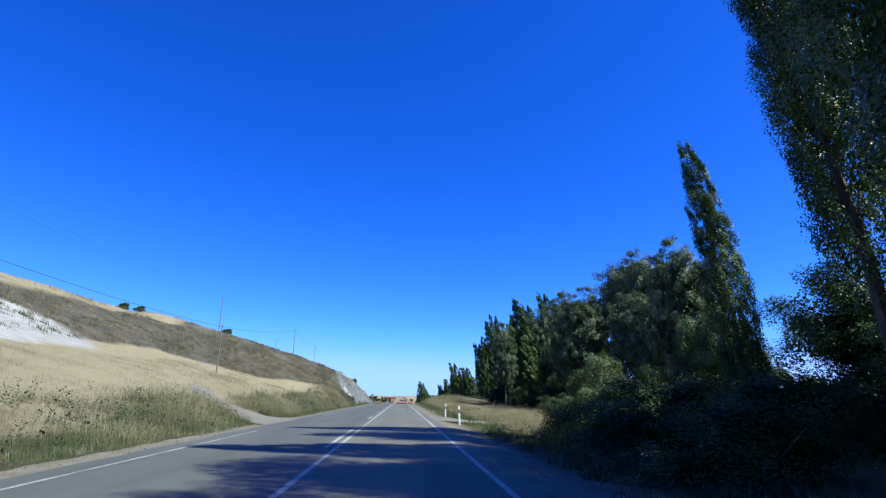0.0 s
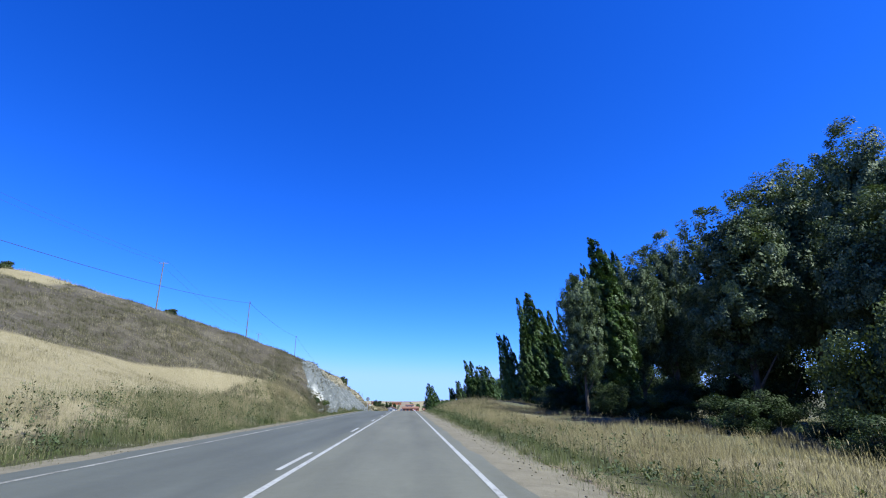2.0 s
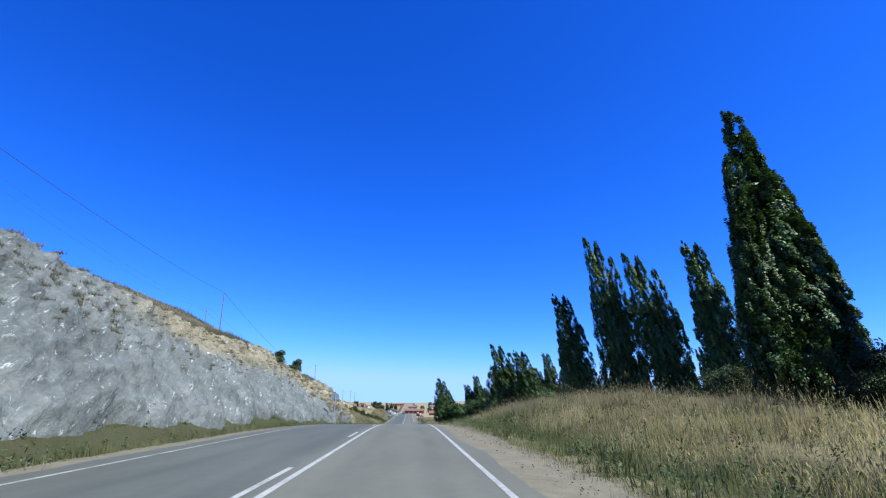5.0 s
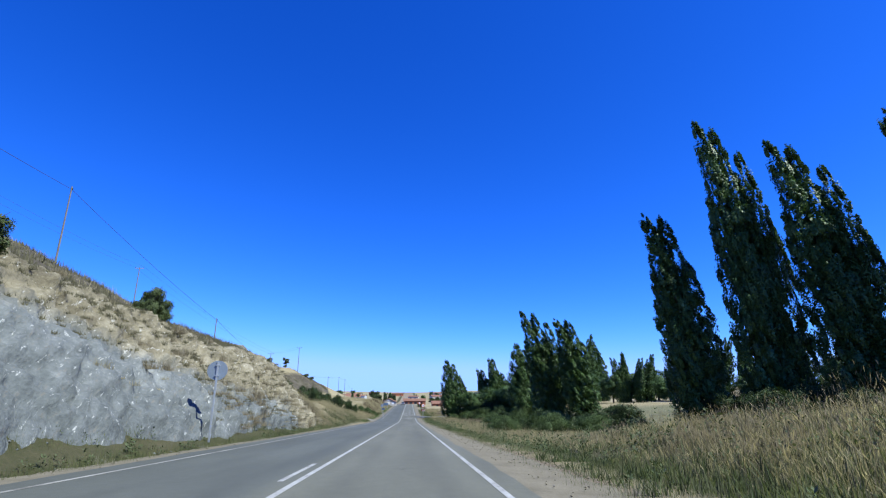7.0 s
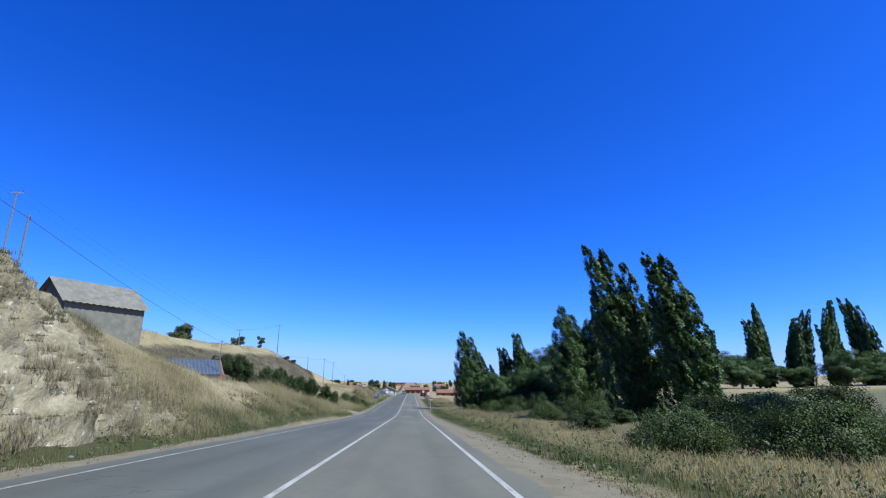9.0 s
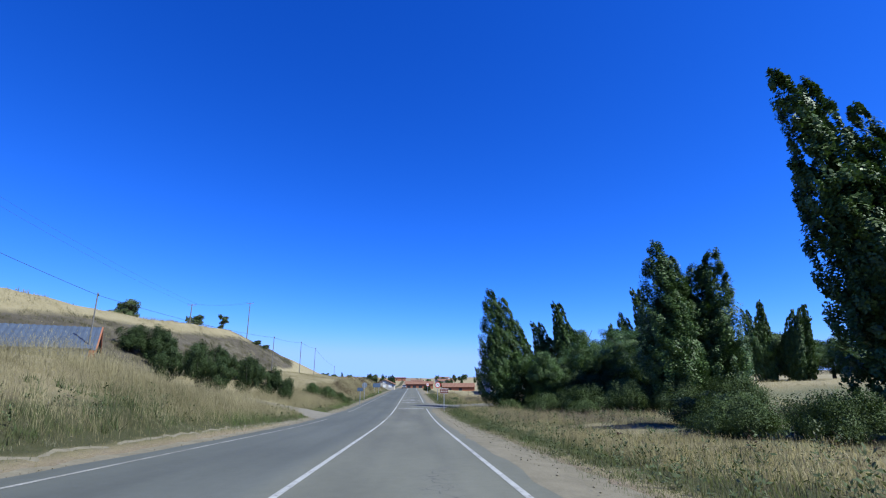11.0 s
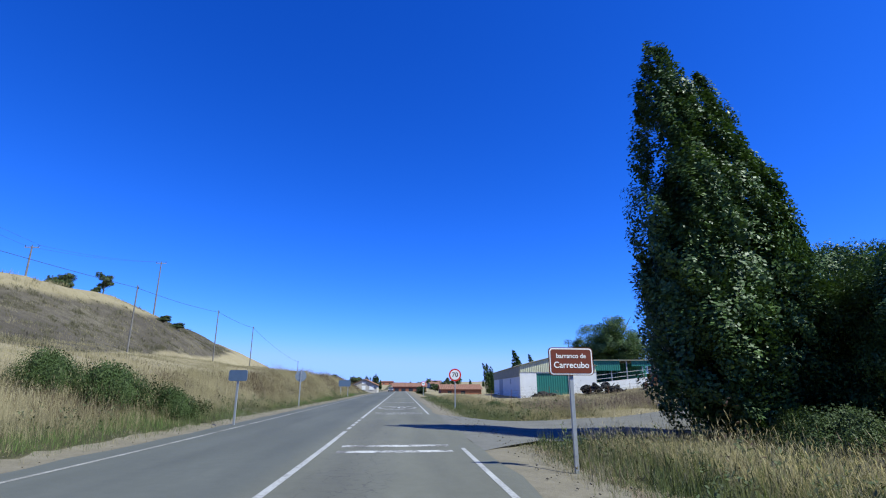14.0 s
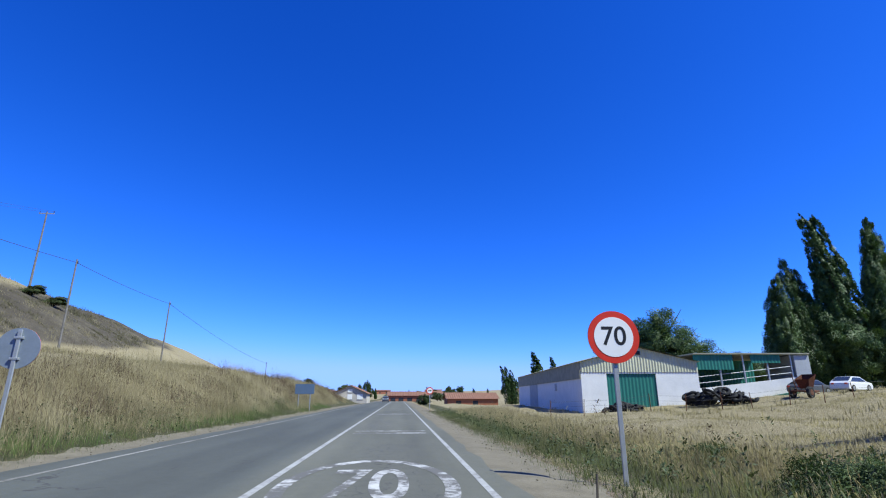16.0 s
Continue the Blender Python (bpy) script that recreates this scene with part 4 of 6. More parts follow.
# tall trees by the verge, whose shade crosses the road
for k, x, y, H, R, a in [
    # several in this row stand out of view, added to shade road and bushes
    ("pop5", 18.0, 16.4, 27, 2.9, 0), ("dark1", 17.2, 9.2, 20, 4.6, 0), ("dark1", 20.0, 7.0, 23, 5.4, 40), ("dark1", 13.2, 5.6, 16, 4.6, 100), ("shade1", 16.2, 12.4, 28, 3.8, 0), ("pop5", 15.0, 8.6, 23, 3.4, 0), ("shade1", 14.5, 2.5, 26, 4.6, 70), ("pop2", 16, -6, 23, 3.4, 0), ("dark1", 21.5, 20.0, 8.5, 4.6, 0), ("dark1", 22, 12, 11, 5, 60), ("pop2", 27, 8, 22, 4.4, 0), ("pop2", 31, 16, 22, 4.4, 0), ("pop6", 17.3, 23.0, 15.2, 1.3, 0),
    ("pop1", 24.0, 91.4, 19.2, 3.0, 0), ("pop1", 26.4, 106, 18.6, 2.7, 0), ("pop1", 24.2, 101, 16.4, 2.4, 60), ("pop2", 32, 113, 22.6, 3.0, 0), ("pop2", 37, 116, 26.5, 3.2, 0), ("pop1", 23.7, 122.4, 18.6, 2.7, 0), ("pop1", 21.8, 122, 14.6, 2.0, 40), ("pop1", 26.0, 123, 15.0, 2.3, 0), ("pop1", 28.0, 124, 12.4, 1.8, 0), ("pop1", 64, 88, 14.2, 2.6, 0), ("pop1", 60, 86, 13.2, 2.4, 0),
    ("pop2", 31.8, 184, 24, 3.7, 0), ("pop3", 38.4, 181, 33.5, 4.6, 5), ("pop3", 44.3, 177, 29.5, 4.8, -8), ("pop2", 51.5, 172, 30, 4.4, 0), ("pop3", 57, 168, 27, 4.4, 0),
    ("pop3", 27.8, 226, 20.5, 4.5, 0), ("pop2", 31.8, 221, 18.4, 3.8, 0),
    ("pop4", 12.35, 261.5, 14.4, 3.7, 0), ("pop2", 24.6, 286, 12.2, 2.5, 0), ("pop2", 27.8, 285, 15.0, 2.9, 30), ("pop2", 31, 288, 11, 2.6, 0),
    ("pop4", 61, 349, 18, 4.4, 60), ("pop2", 73.5, 350, 30, 4.6, 0), ("pop4", 80, 350, 29, 5.0, 200), ("pop4", 67, 352, 22, 4.8, 0), ("pop1", 85, 352, 25, 4.4, 0), ("dark1", 73, 352, 16, 7, 0), ("dark1", 84, 354, 14, 7, 50),
    ("pop1", 43, 425, 15, 3.0, 0), ("pop1", 49, 428, 13.5, 2.2, 0), ("pop3", 27.5, 392, 8.8, 2.2, 0),
    ("pop1", 16.0, 262.5, 9.0, 1.5, 0)]:
    plant(k, x, y, H, R, a, group=G1)
far_row = "poplars at the far field edge"
for j in range(12):
    plant("pop3" if j % 3 else "pop2", 96 + 3.4 * j, 300 + 4 * math.sin(j * 2.1), 19 + 4 * math.sin(j * 1.7) + 0.2 * j, 3.8, j * 40, group=far_row)
for j in range(5):
    plant("pop2" if j % 2 else "pop3", 72 + 2.6 * j, 300 + 2 * math.sin(j * 2.1), 15 + 2 * math.sin(j * 1.7), 2.8, j * 50, group=far_row)
for j in range(9):
    plant("dark1", 84 + 8 * j, 292 + 5 * math.sin(j * 1.3), 8 + 2 * math.sin(j * 2.7), 6.0, j * 67, group="dark trees at the far field edge")
for k, x, y, H, R, a in [
    ("silver2", 39.2, 74.5, 22.8, 4.2, 0), ("silver2", 39.4, 65, 20.2, 3.7, 70), ("silver1", 42, 86, 24.6, 6.6, 0), ("silver2", 29.6, 78.4, 17.8, 4.6, 90), ("silver1", 36, 70, 16, 5.0, 200), ("silver2", 33.4, 97, 20.6, 3.6, 40), ("silver2", 27.8, 94, 17.4, 3.0, 140), ("silver2", 19.8, 89.4, 13.6, 2.3, 250), ("silver1", 36, 100, 16, 5, 130), ("silver2", 34.4, 61, 14, 3.6, 30), ("silver2", 48, 78, 20, 5, 10),
    ("silver2", 20.5, 33, 12.0, 2.3, 20), ("dark1", 20.8, 29.5, 8.6, 2.6, 40), ("silver2", 33, 84, 15, 4.5, 80), ("silver2", 36.4, 195, 11, 2.2, 40),
    ("pop4", 28.2, 250.5, 17.4, 5.2, 20), ("pop4", 32.4, 251.5, 16.6, 5.0, 100), ("dark1", 19.6, 263, 6.8, 2.8, 20), ("dark1", 24, 258.5, 8.5, 4.4, 110), ("dark1", 21.5, 261.5, 7.6, 3.2, 200), ("dark1", 28.8, 262, 9.0, 4.4, 310), ("dark1", 17, 259.5, 7.4, 3.2, 60), ("dark1", 36, 276, 10.5, 6.5, 90), ("dark1", 44, 280, 11.5, 7, 30), ("dark1", 70, 402, 25, 13.0, 50), ("dark1", 62, 410, 19, 8, 170), ("dark1", 53, 404, 12.5, 5, 50),
    ("dark1", 95, 322, 13, 9, 0), ("dark1", 112, 330, 12, 9, 60), ("dark1", 150, 300, 14, 11, 20), ("dark1", 190, 330, 15, 12, 70), ("dark1", 230, 300, 16, 13, 10), ("dark1", 64, 312, 9, 7, 10), ("dark1", 70, 303, 10, 5.5, 70), ("dark1", 77, 305, 11.5, 6, 140), ("dark1", 100, 410, 14, 9, 0), ("dark1", 130, 430, 14, 10, 40)]:
    plant(k, x, y, H, R, a)
for k, x, y, H, R, a in [
    ("bush2", 24, 53, 5.0, 4.0, 0), ("bush1", 28, 48, 6.0, 4.0, 60), ("bush1", 19, 45, 1.7, 2.0, 0), ("willow1", 17, 42.5, 3.4, 2.4, 20),
    ("bush1", 12, 15, 2.9, 3.0, 0), ("bramble", 8.6, 20.4, 1.3, 1.9, 30), ("bramble", 10.2, 22.8, 1.7, 2.3, 100), ("bramble", 12.2, 25.6, 2.3, 2.6, 200), ("bush1", 15, 29, 3.0, 2.6, 10), ("bush2", 16.5, 32, 3.4, 2.4, 60), ("bush2", 9.0, 18.5, 1.9, 2.2, 40), ("bush1", 13.5, 21, 3.2, 3.4, 80), ("bush2", 17, 26, 3.6, 3.4, 10), ("bush1", 9.0, 12, 2.0, 2.6, 0), ("bush2", 18, 17, 3.2, 3.2, 0),
    ("bush1", 20, 30, 4.4, 3.2, 0), ("bush2", 14, 27, 2.4, 2.4, 0), ("small1", 24, 28, 3.6, 2.2, 0), ("willow1", 26, 61.5, 8.2, 4.3, 0), ("bush2", 25.5, 66, 2.6, 2.6, 0), ("bush1", 32, 66, 4.5, 3.4, 0), ("bush2", 34, 72, 5.5, 3.6, 30), ("bush2", 31, 84, 4.5, 3.6, 80), ("bush1", 38, 68, 6, 4, 0), ("bush2", 18.5, 56, 2.2, 2.2, 0),
    ("bush2", 23, 70, 2.9, 3.0, 20), ("bush2", 23.5, 81, 2.6, 3.2, 90), ("bush1", 22, 89, 3.3, 2.7, 10), ("bush2", 23.5, 96, 2.4, 3.0, 70), ("bush1", 21.5, 103, 3.4, 2.5, 120), ("bush2", 22.5, 110, 2.6, 3.2, 33), ("bush1", 23, 117, 3.4, 2.7, 66), ("bush1", 27, 87, 3.8, 3.4, 0), ("bush1", 35, 84, 7, 5.5, 0), ("bush2", 22, 104, 4, 3.5, 0), ("bush1", 29, 115, 5.5, 5, 0), ("bush2", 34, 128, 5, 4.5, 0), ("bush1", 26, 133, 3.6, 4, 0), ("bush1", 36, 112, 7, 5, 0), ("bush2", 42, 125, 6, 5, 0),
    ("bush2", 34, 181, 4.2, 3.8, 70), ("bush1", 38, 178, 4.6, 4.2, 20), ("bush2", 43, 175, 4.8, 4.2, 140), ("bush1", 48, 172, 5.0, 4.4, 60), ("bush1", 36, 150, 4.5, 5, 0), ("bush2", 44, 158, 5, 5, 0), ("bush1", 33, 176, 4, 4, 0), ("bush2", 40, 170, 4.5, 4.5, 0), ("bush1", 50, 165, 5, 5, 0),
    ("bush1", 20, 257, 4.4, 3.4, 0), ("bush2", 22, 257.5, 5.2, 4.0, 0), ("bush1", 18, 263, 5.2, 3.2, 0), ("bush1", 27, 263, 6.4, 5, 0), ("bush2", 33, 262, 7.2, 5, 0), ("bush1", 39, 266, 7, 5, 0),
    ("bramble", 12.8, 258.4, 1.3, 1.8, 0), ("bramble", 15.5, 254.8, 2.0, 2.4, 40), ("bramble", 19, 252.6, 2.6, 3.0, 80), ("bramble", 23, 251.4, 3.0, 3.2, 0), ("bramble", 27, 249.6, 3.3, 3.4, 10), ("bramble", 31, 247.6, 3.4, 3.6, 50), ("bramble", 18, 249.6, 1.2, 1.9, 20),
    ("bramble", 17, 225, 1.9, 2.6, 0), ("bramble", 21, 224, 2.1, 2.8, 70), ("bush2", 22, 218, 1.8, 2.4, 0), ("bush1", 34, 214, 3.0, 3.6, 0), ("bush2", 20, 233, 2.3, 2.6, 0),
    ("bramble", 12, 187, 1.7, 2.4, 0), ("bramble", 16, 186, 2.0, 2.8, 50), ("bramble", 20.5, 187, 1.5, 2.4, 90), ("bramble", 26, 187, 1.6, 2.4, 20), ("bush1", 18, 196, 2.4, 2.0, 0), ("bramble", 32.5, 186, 2.0, 3.0, 50), ("bramble", 18.5, 192, 2.0, 2.8, 10), ("bramble", 24, 195, 1.7, 2.6, 70), ("bush2", 27, 201, 2.4, 2.4, 30), ("bush1", 31, 203, 3.2, 3.6, 0), ("bush2", 14, 203, 1.8, 2.0, 0),
    ("bush2", -22.5, 264.5, 2.4, 2.0, 10), ("bush1", -26.5, 263, 2.2, 2.0, 10),
    ("bramble", 8.8, 283.4, 0.7, 1.2, 0), ("bramble", 11.2, 284.6, 0.65, 1.2, 40), ("bramble", 9.6, 288.5, 0.5, 0.9, 120),
    ("bramble", -8.3, 265.4, 1.6, 1.7, 0), ("bramble", -6.9, 267.2, 1.2, 1.2, 0), ("bramble", -10.0, 264.6, 1.5, 1.4, 0),
    ("willow1", -7.3, 99.6, 0.95, 0.75, 0), ("willow1", -7.4, 101.2, 0.8, 0.7, 90), ("bush2", -7.8, 96.6, 0.8, 0.8, 20),
    ("bush1", -10.6, 253.0, 2.3, 1.2, 80), ("bush2", -12.2, 253.6, 3.2, 1.5, 50), ("bush1", -14.6, 254.2, 4.0, 1.7, 0), ("bush2", -17.6, 254.0, 3.6, 1.6, 120), ("bush1", -19.8, 255.0, 4.8, 1.9, 200), ("bush2", -23.2, 256.0, 3.8, 1.8, 40), ("bush1", -13.5, 366, 1.6, 1.4, 0),
    ("bush2", 6.8, 372, 2.2, 1.6, 0), ("bush1", -11, 415, 4.4, 2.2, 0), ("bush2", -6.5, 418, 6.0, 1.6, 0)]:
    plant(k, x, y, H, R, a)
for k, x, y, H, R, a in [
    ("small1", -70.0, 330, 8.4, 4.2, 0), ("small1", -62, 328, 2.2, 1.2, 0), ("small2", -52.8, 327, 3.6, 1.1, 0), ("small1", -50.6, 326.4, 3.8, 2.1, 30), ("small2", -43.8, 325.4, 4.2, 1.7, 60), ("small1", -43.5, 323, 1.3, .8, 0),
    ("small1", -37.8, 333, 1.5, 1.4, 0), ("small1", -36, 334, 1.4, 1.5, 0), ("small1", -12.3, 160.4, 2.3, 0.95, 0), ("small1", -11.4, 148, 1.9, 0.95, 20), ("small1", -12.7, 162.6, 1.9, 0.9, 40),
    ("small1", -54, 105, 2.2, 1.5, 0), ("small1", -52, 108, 1.9, 1.3, 50), ("small1", -46.5, 144, 2.0, 2.0, 0), ("small1", -55, 84, 1.4, 0.9, 0), ("small1", -36, 234, 4, 2.4, 0)]:
    plant(k, x, y, H, R, a)

for k, x, y, top, R, a in [("bush1", -17.4, 266.5, 0.4, 1.4, 75), ("bush2", -21, 267, 1.8, 1.7, 130), ("bush1", -25.2, 267.4, 3.2, 2.0, 200), ("bush2", -29.6, 268, 4.6, 2.2, 40), ("bush1", -34, 268.5, 5.6, 2.6, 95), ("bush1", -19.4, 268.4, 1.4, 1.7, 60), ("bush2", -23.2, 269, 3.2, 1.9, 10), ("bush1", -31.6, 269.8, 5.6, 2.4, 0)]:
    plant(k, x, y, top - float(land_z(x, y)), R, a, group="bushes beside the dirt track")


# ---------- poles and cables ----------
def pole(x, y, top, label, cross=0.0, r=0.085, material="wood"):
    z = float(land_z(x, y))
    t = thing("utility_pole", label, "utility pole", "poles of the overhead line", pose(x, y, z))
    h = top - z
    part("post", tube(bmesh.new(), (0, 0, -0.4), (0, 0, h), r, r * 0.62, 10), M[material], t)
    if cross:
        part("crossarm", boxes((-cross / 2, cross / 2, -0.05, 0.05, h - 0.28, h - 0.16, 0.01)), M["galv"], t)
        for sx in (-0.46, 0, 0.46):
            part("insulator", tube(bmesh.new(), (sx * cross, 0, h - 0.17), (sx * cross, 0, h + 0.12), 0.05, 0.03, 8), M["glass"], t)
    else:
        part("insulator", tube(bmesh.new(), (0.1, 0, h - 0.35), (0.1, 0, h - 0.15), 0.04, 0.03, 8), M["glass"], t)
    return Vector((x, y, top - (0.05 if cross else 0.25)))


SINGLE, TEE = "slim weathered wooden telephone pole on the slope", "wooden power pole with a steel crossarm on the ridge"
low = [pole(x, y, top, SINGLE) for x, y, top in [(-21.5, 18, 9.4), (-21.4, 68, 10.4), (-22.5, 118, 16.3), (-27.2, 174, 18.1), (-24.3, 202, 10.9), (-28.0, 250, 6.5), (-23.4, 295.2, 6.3), (-22.8, 315.3, 6.9), (-22.7, 331.5, 6.6), (-26.2, 388, 3.8)]]
high = [pole(x, y, top, TEE, 1.8, 0.14) for x, y, top in [(-52, 40, 27.0), (-46.7, 139, 28), (-56, 240, 27), (-46.2, 312.5, 14.6), (-42.2, 338.5, 18.9)]]


def cable(p, q, sag, r=0.012):
    pts = [p.lerp(q, s) - Vector((0, 0, sag * 4 * s * (1 - s))) for s in np.linspace(0, 1, 13)]
    cu = bpy.data.curves.new("overhead_cable", "CURVE")
    cu.dimensions, cu.bevel_depth, cu.bevel_resolution = "3D", r, 1
    sp = cu.splines.new("POLY")
    sp.points.add(len(pts) - 1)
    for a, b_ in zip(sp.points, pts):
        a.co = (*b_, 1)
    cu.materials.append(M["wire"])
    me = bpy.data.meshes.new_from_object(new("c", cu))
    bpy.data.objects.remove(bpy.data.objects["c"])
    tagged(new("overhead_cable", me), "thin dark overhead cable slung between poles", "cable", "cables of the overhead line")


for a, b_ in zip(low, low[1:]):
    cable(a, b_, (b_ - a).length * 0.011, 0.018)
for a, b_ in zip(high, high[1:]):
    for sx in (-1.0, 1.0):
        cable(a + Vector((sx, 0, 0.1)), b_ + Vector((sx, 0, 0.1)), (b_ - a).length * 0.02)


# ---------- posts and signs ----------
def delineator(x, y, lean=0.0):
    t = thing("delineator_post", "white roadside marker post with black band and amber reflector", "marker post", "marker posts", pose(x, y, float(land_z(x, y)), 0, lean, 0))
    bm = bmesh.new()
    box(bm, -0.055, 0.055, -0.04, 0.04, -0.3, 1.06, 0.02)
    for v in bm.verts:
        if v.co.z > 0.9:
            v.co.z += v.co.x * 0.35
    part("post", bm, M["white"], t)
    part("band", boxes((-0.058, 0.058, -0.043, 0.043, 0.66, 0.88, 0.018)), M["black"], t, "slanted black band")
    part("reflector", boxes((-0.028, 0.028, -0.05, -0.042, 0.69, 0.85)), M["amber"], t, "amber reflector")
    return t


delineator(5.1, 30.3, -2)
delineator(5.25, 41.3, 1)


def round_sign(x, y, zc, r, front, label, yaw=0.0):
    """front: 'speed' faces the camera's way of travel with a number; 'back' shows its bare rear."""
    g = float(land_z(x, y))
    t = thing("speed_limit_sign" if front == "speed" else "round_road_sign", label, "road sign", "", pose(x, y, g, 0, 0, yaw))
    h = zc - g
    part("post", boxes((-0.04, 0.04, -0.02, 0.02, -0.4, h + (r * 0.9 if front == "back" else 0.0), 0.006)), M["galv"], t, "galvanised steel post")
    if front == "speed":
        part("rear_plate", disc(bmesh.new(), 0, -0.035, h, r, 0.02), M["signback"], t)
        part("rim", disc(bmesh.new(), 0, -0.048, h, r, 0.006), M["red"], t, "red border")
        part("face", disc(bmesh.new(), 0, -0.053, h, r * 0.76, 0.006), M["signwhite"], t, "white face")
        bm = text_mesh("70", r * 1.0)
        for v in bm.verts:
            v.co = Vector((v.co.x, -0.0585, h + v.co.y))
        part("number", bm, M["signblack"], t, "black number 70")
    else:
        part("plate", disc(bmesh.new(), 0, 0.035, h, r, 0.02), M["signback"], t, "bare grey rear of the plate")
        part("rim", disc(bmesh.new(), 0, 0.048, h, r, 0.006), M["red"], t)
        for dz in (-0.22, 0.22):
            part("clamp", boxes((-0.09, 0.09, -0.03, 0.03, h + dz - 0.025, h + dz + 0.025, 0.005)), M["galv"], t)
    return t


round_sign(5.95, 284.8, -2.2, 0.47, "speed", "round white speed limit sign with red rim on a steel post", -3)
round_sign(-6.45, 155.5, 2.0, 0.42, "back", "grey rear of a round road sign on a steel post", 8)
round_sign(-6.0, 287.4, -2.25, 0.43, "back", "grey rear of a round road sign on a steel post", 5)


def rounded_panel(w, z0, z1, y0, y1, r):
    """A thin upright plate with rounded corners."""
    bm = bmesh.new()
    ring = []
    for cx, cz, a0 in ((w / 2 - r, z1 - r, 0), (-w / 2 + r, z1 - r, 90), (-w / 2 + r, z0 + r, 180), (w / 2 - r, z0 + r, 270)):
        for k in range(5):
            q = radians(a0 + 22.5 * k)
            ring.append((cx + r * math.cos(q), cz + r * math.sin(q)))
    fr = [bm.verts.new((x, y0, z)) for x, z in ring]
    bk = [bm.verts.new((x, y1, z)) for x, z in ring]
    bm.faces.new(fr)
    bm.faces.new(bk[::-1])
    for k in range(len(ring)):
        j = (k + 1) % len(ring)
        bm.faces.new((fr[j], fr[k], bk[k], bk[j]))
    bmesh.ops.recalc_face_normals(bm, faces=bm.faces[:])
    return bm


def panel_sign(x, y, z0, z1, w, label, name="direction_sign", face="signback", posts=1, words=(), yaw=0.0):
    g = float(land_z(x, y))
    t = thing(name, label, "road sign", "", pose(x, y, g, 0, 0, yaw))
    a, c = z0 - g, z1 - g
    for px in ([0] if posts == 1 else [-w * 0.3, w * 0.3]):
        part("post", boxes((px - 0.04, px + 0.04, 0.0, 0.05, -0.4, c - 0.05, 0.006)), M["galv"], t, "galvanised steel post")
    part("panel", rounded_panel(w, a, c, -0.035, -0.005, 0.07), M[face], t)
    if words:
        part("border", rounded_panel(w - 0.03, a + 0.015, c - 0.015, -0.0385, -0.034, 0.06), M["signwhite"], t, "white border line")
        part("face", rounded_panel(w - 0.075, a + 0.0375, c - 0.0375, -0.0425, -0.036, 0.045), M[face], t)
        for body, size, zz in words:
            bm = text_mesh(body, size)
            for v in bm.verts:
                v.co = Vector((v.co.x, -0.0465, (a + c) / 2 + zz + v.co.y))
            part("lettering", bm, M["signwhite"], t, "white lettering")
    return t


panel_sign(5.2, 255.7, -2.87, -2.34, 0.90, "brown tourist sign with white lettering on a steel post", "tourist_sign", "signbrown", 1, [("barranco de", 0.125, 0.10), ("Carrecubo", 0.165, -0.075)], 4)
panel_sign(-4.7, 267.5, -2.85, -2.42, 0.75, "dark rear of a small rectangular sign on a steel post", "small_sign", "roadblue", 1, (), -6)
panel_sign(-6.6, 325, -3.0, -2.1, 1.75, "blue-grey rear of a wide village sign", "village_sign", "roadblue", 2, (), 0)
# stake on the shoulder
t = thing("wooden_stake", "short dark wooden stake at the shoulder edge", "stake", "", pose(4.75, 283.0, float(land_z(4.75, 283)), 0, 4, 20))
part("stick", tube(bmesh.new(), (0, 0, -0.1), (0, 0, 0.42), 0.02, 0.014, 6), M["bark"], t)

# ---------- sheds and houses ----------
def sheet_ribs(bm, x0, x1, y, z0, top, step, depth):
    """Upright ribs of a corrugated sheet wall that faces -y; top gives its height at x."""
    n = int((x1 - x0) / step)
    for k in range(n):
        a = x0 + (x1 - x0) * k / n
        b_ = a + (x1 - x0) / n
        c = (a + b_) / 2
        pts = [(a, y, z0), (c, y - depth, z0), (b_, y, z0), (b_, y, top(b_)), (c, y - depth, top(c)), (a, y, top(a))]
        v = [bm.verts.new(p) for p in pts]
        bm.faces.new((v[0], v[1], v[4], v[5]))
        bm.faces.new((v[1], v[2], v[3], v[4]))
    bmesh.ops.remove_doubles(bm, verts=bm.verts[:], dist=0.002)
    return bm


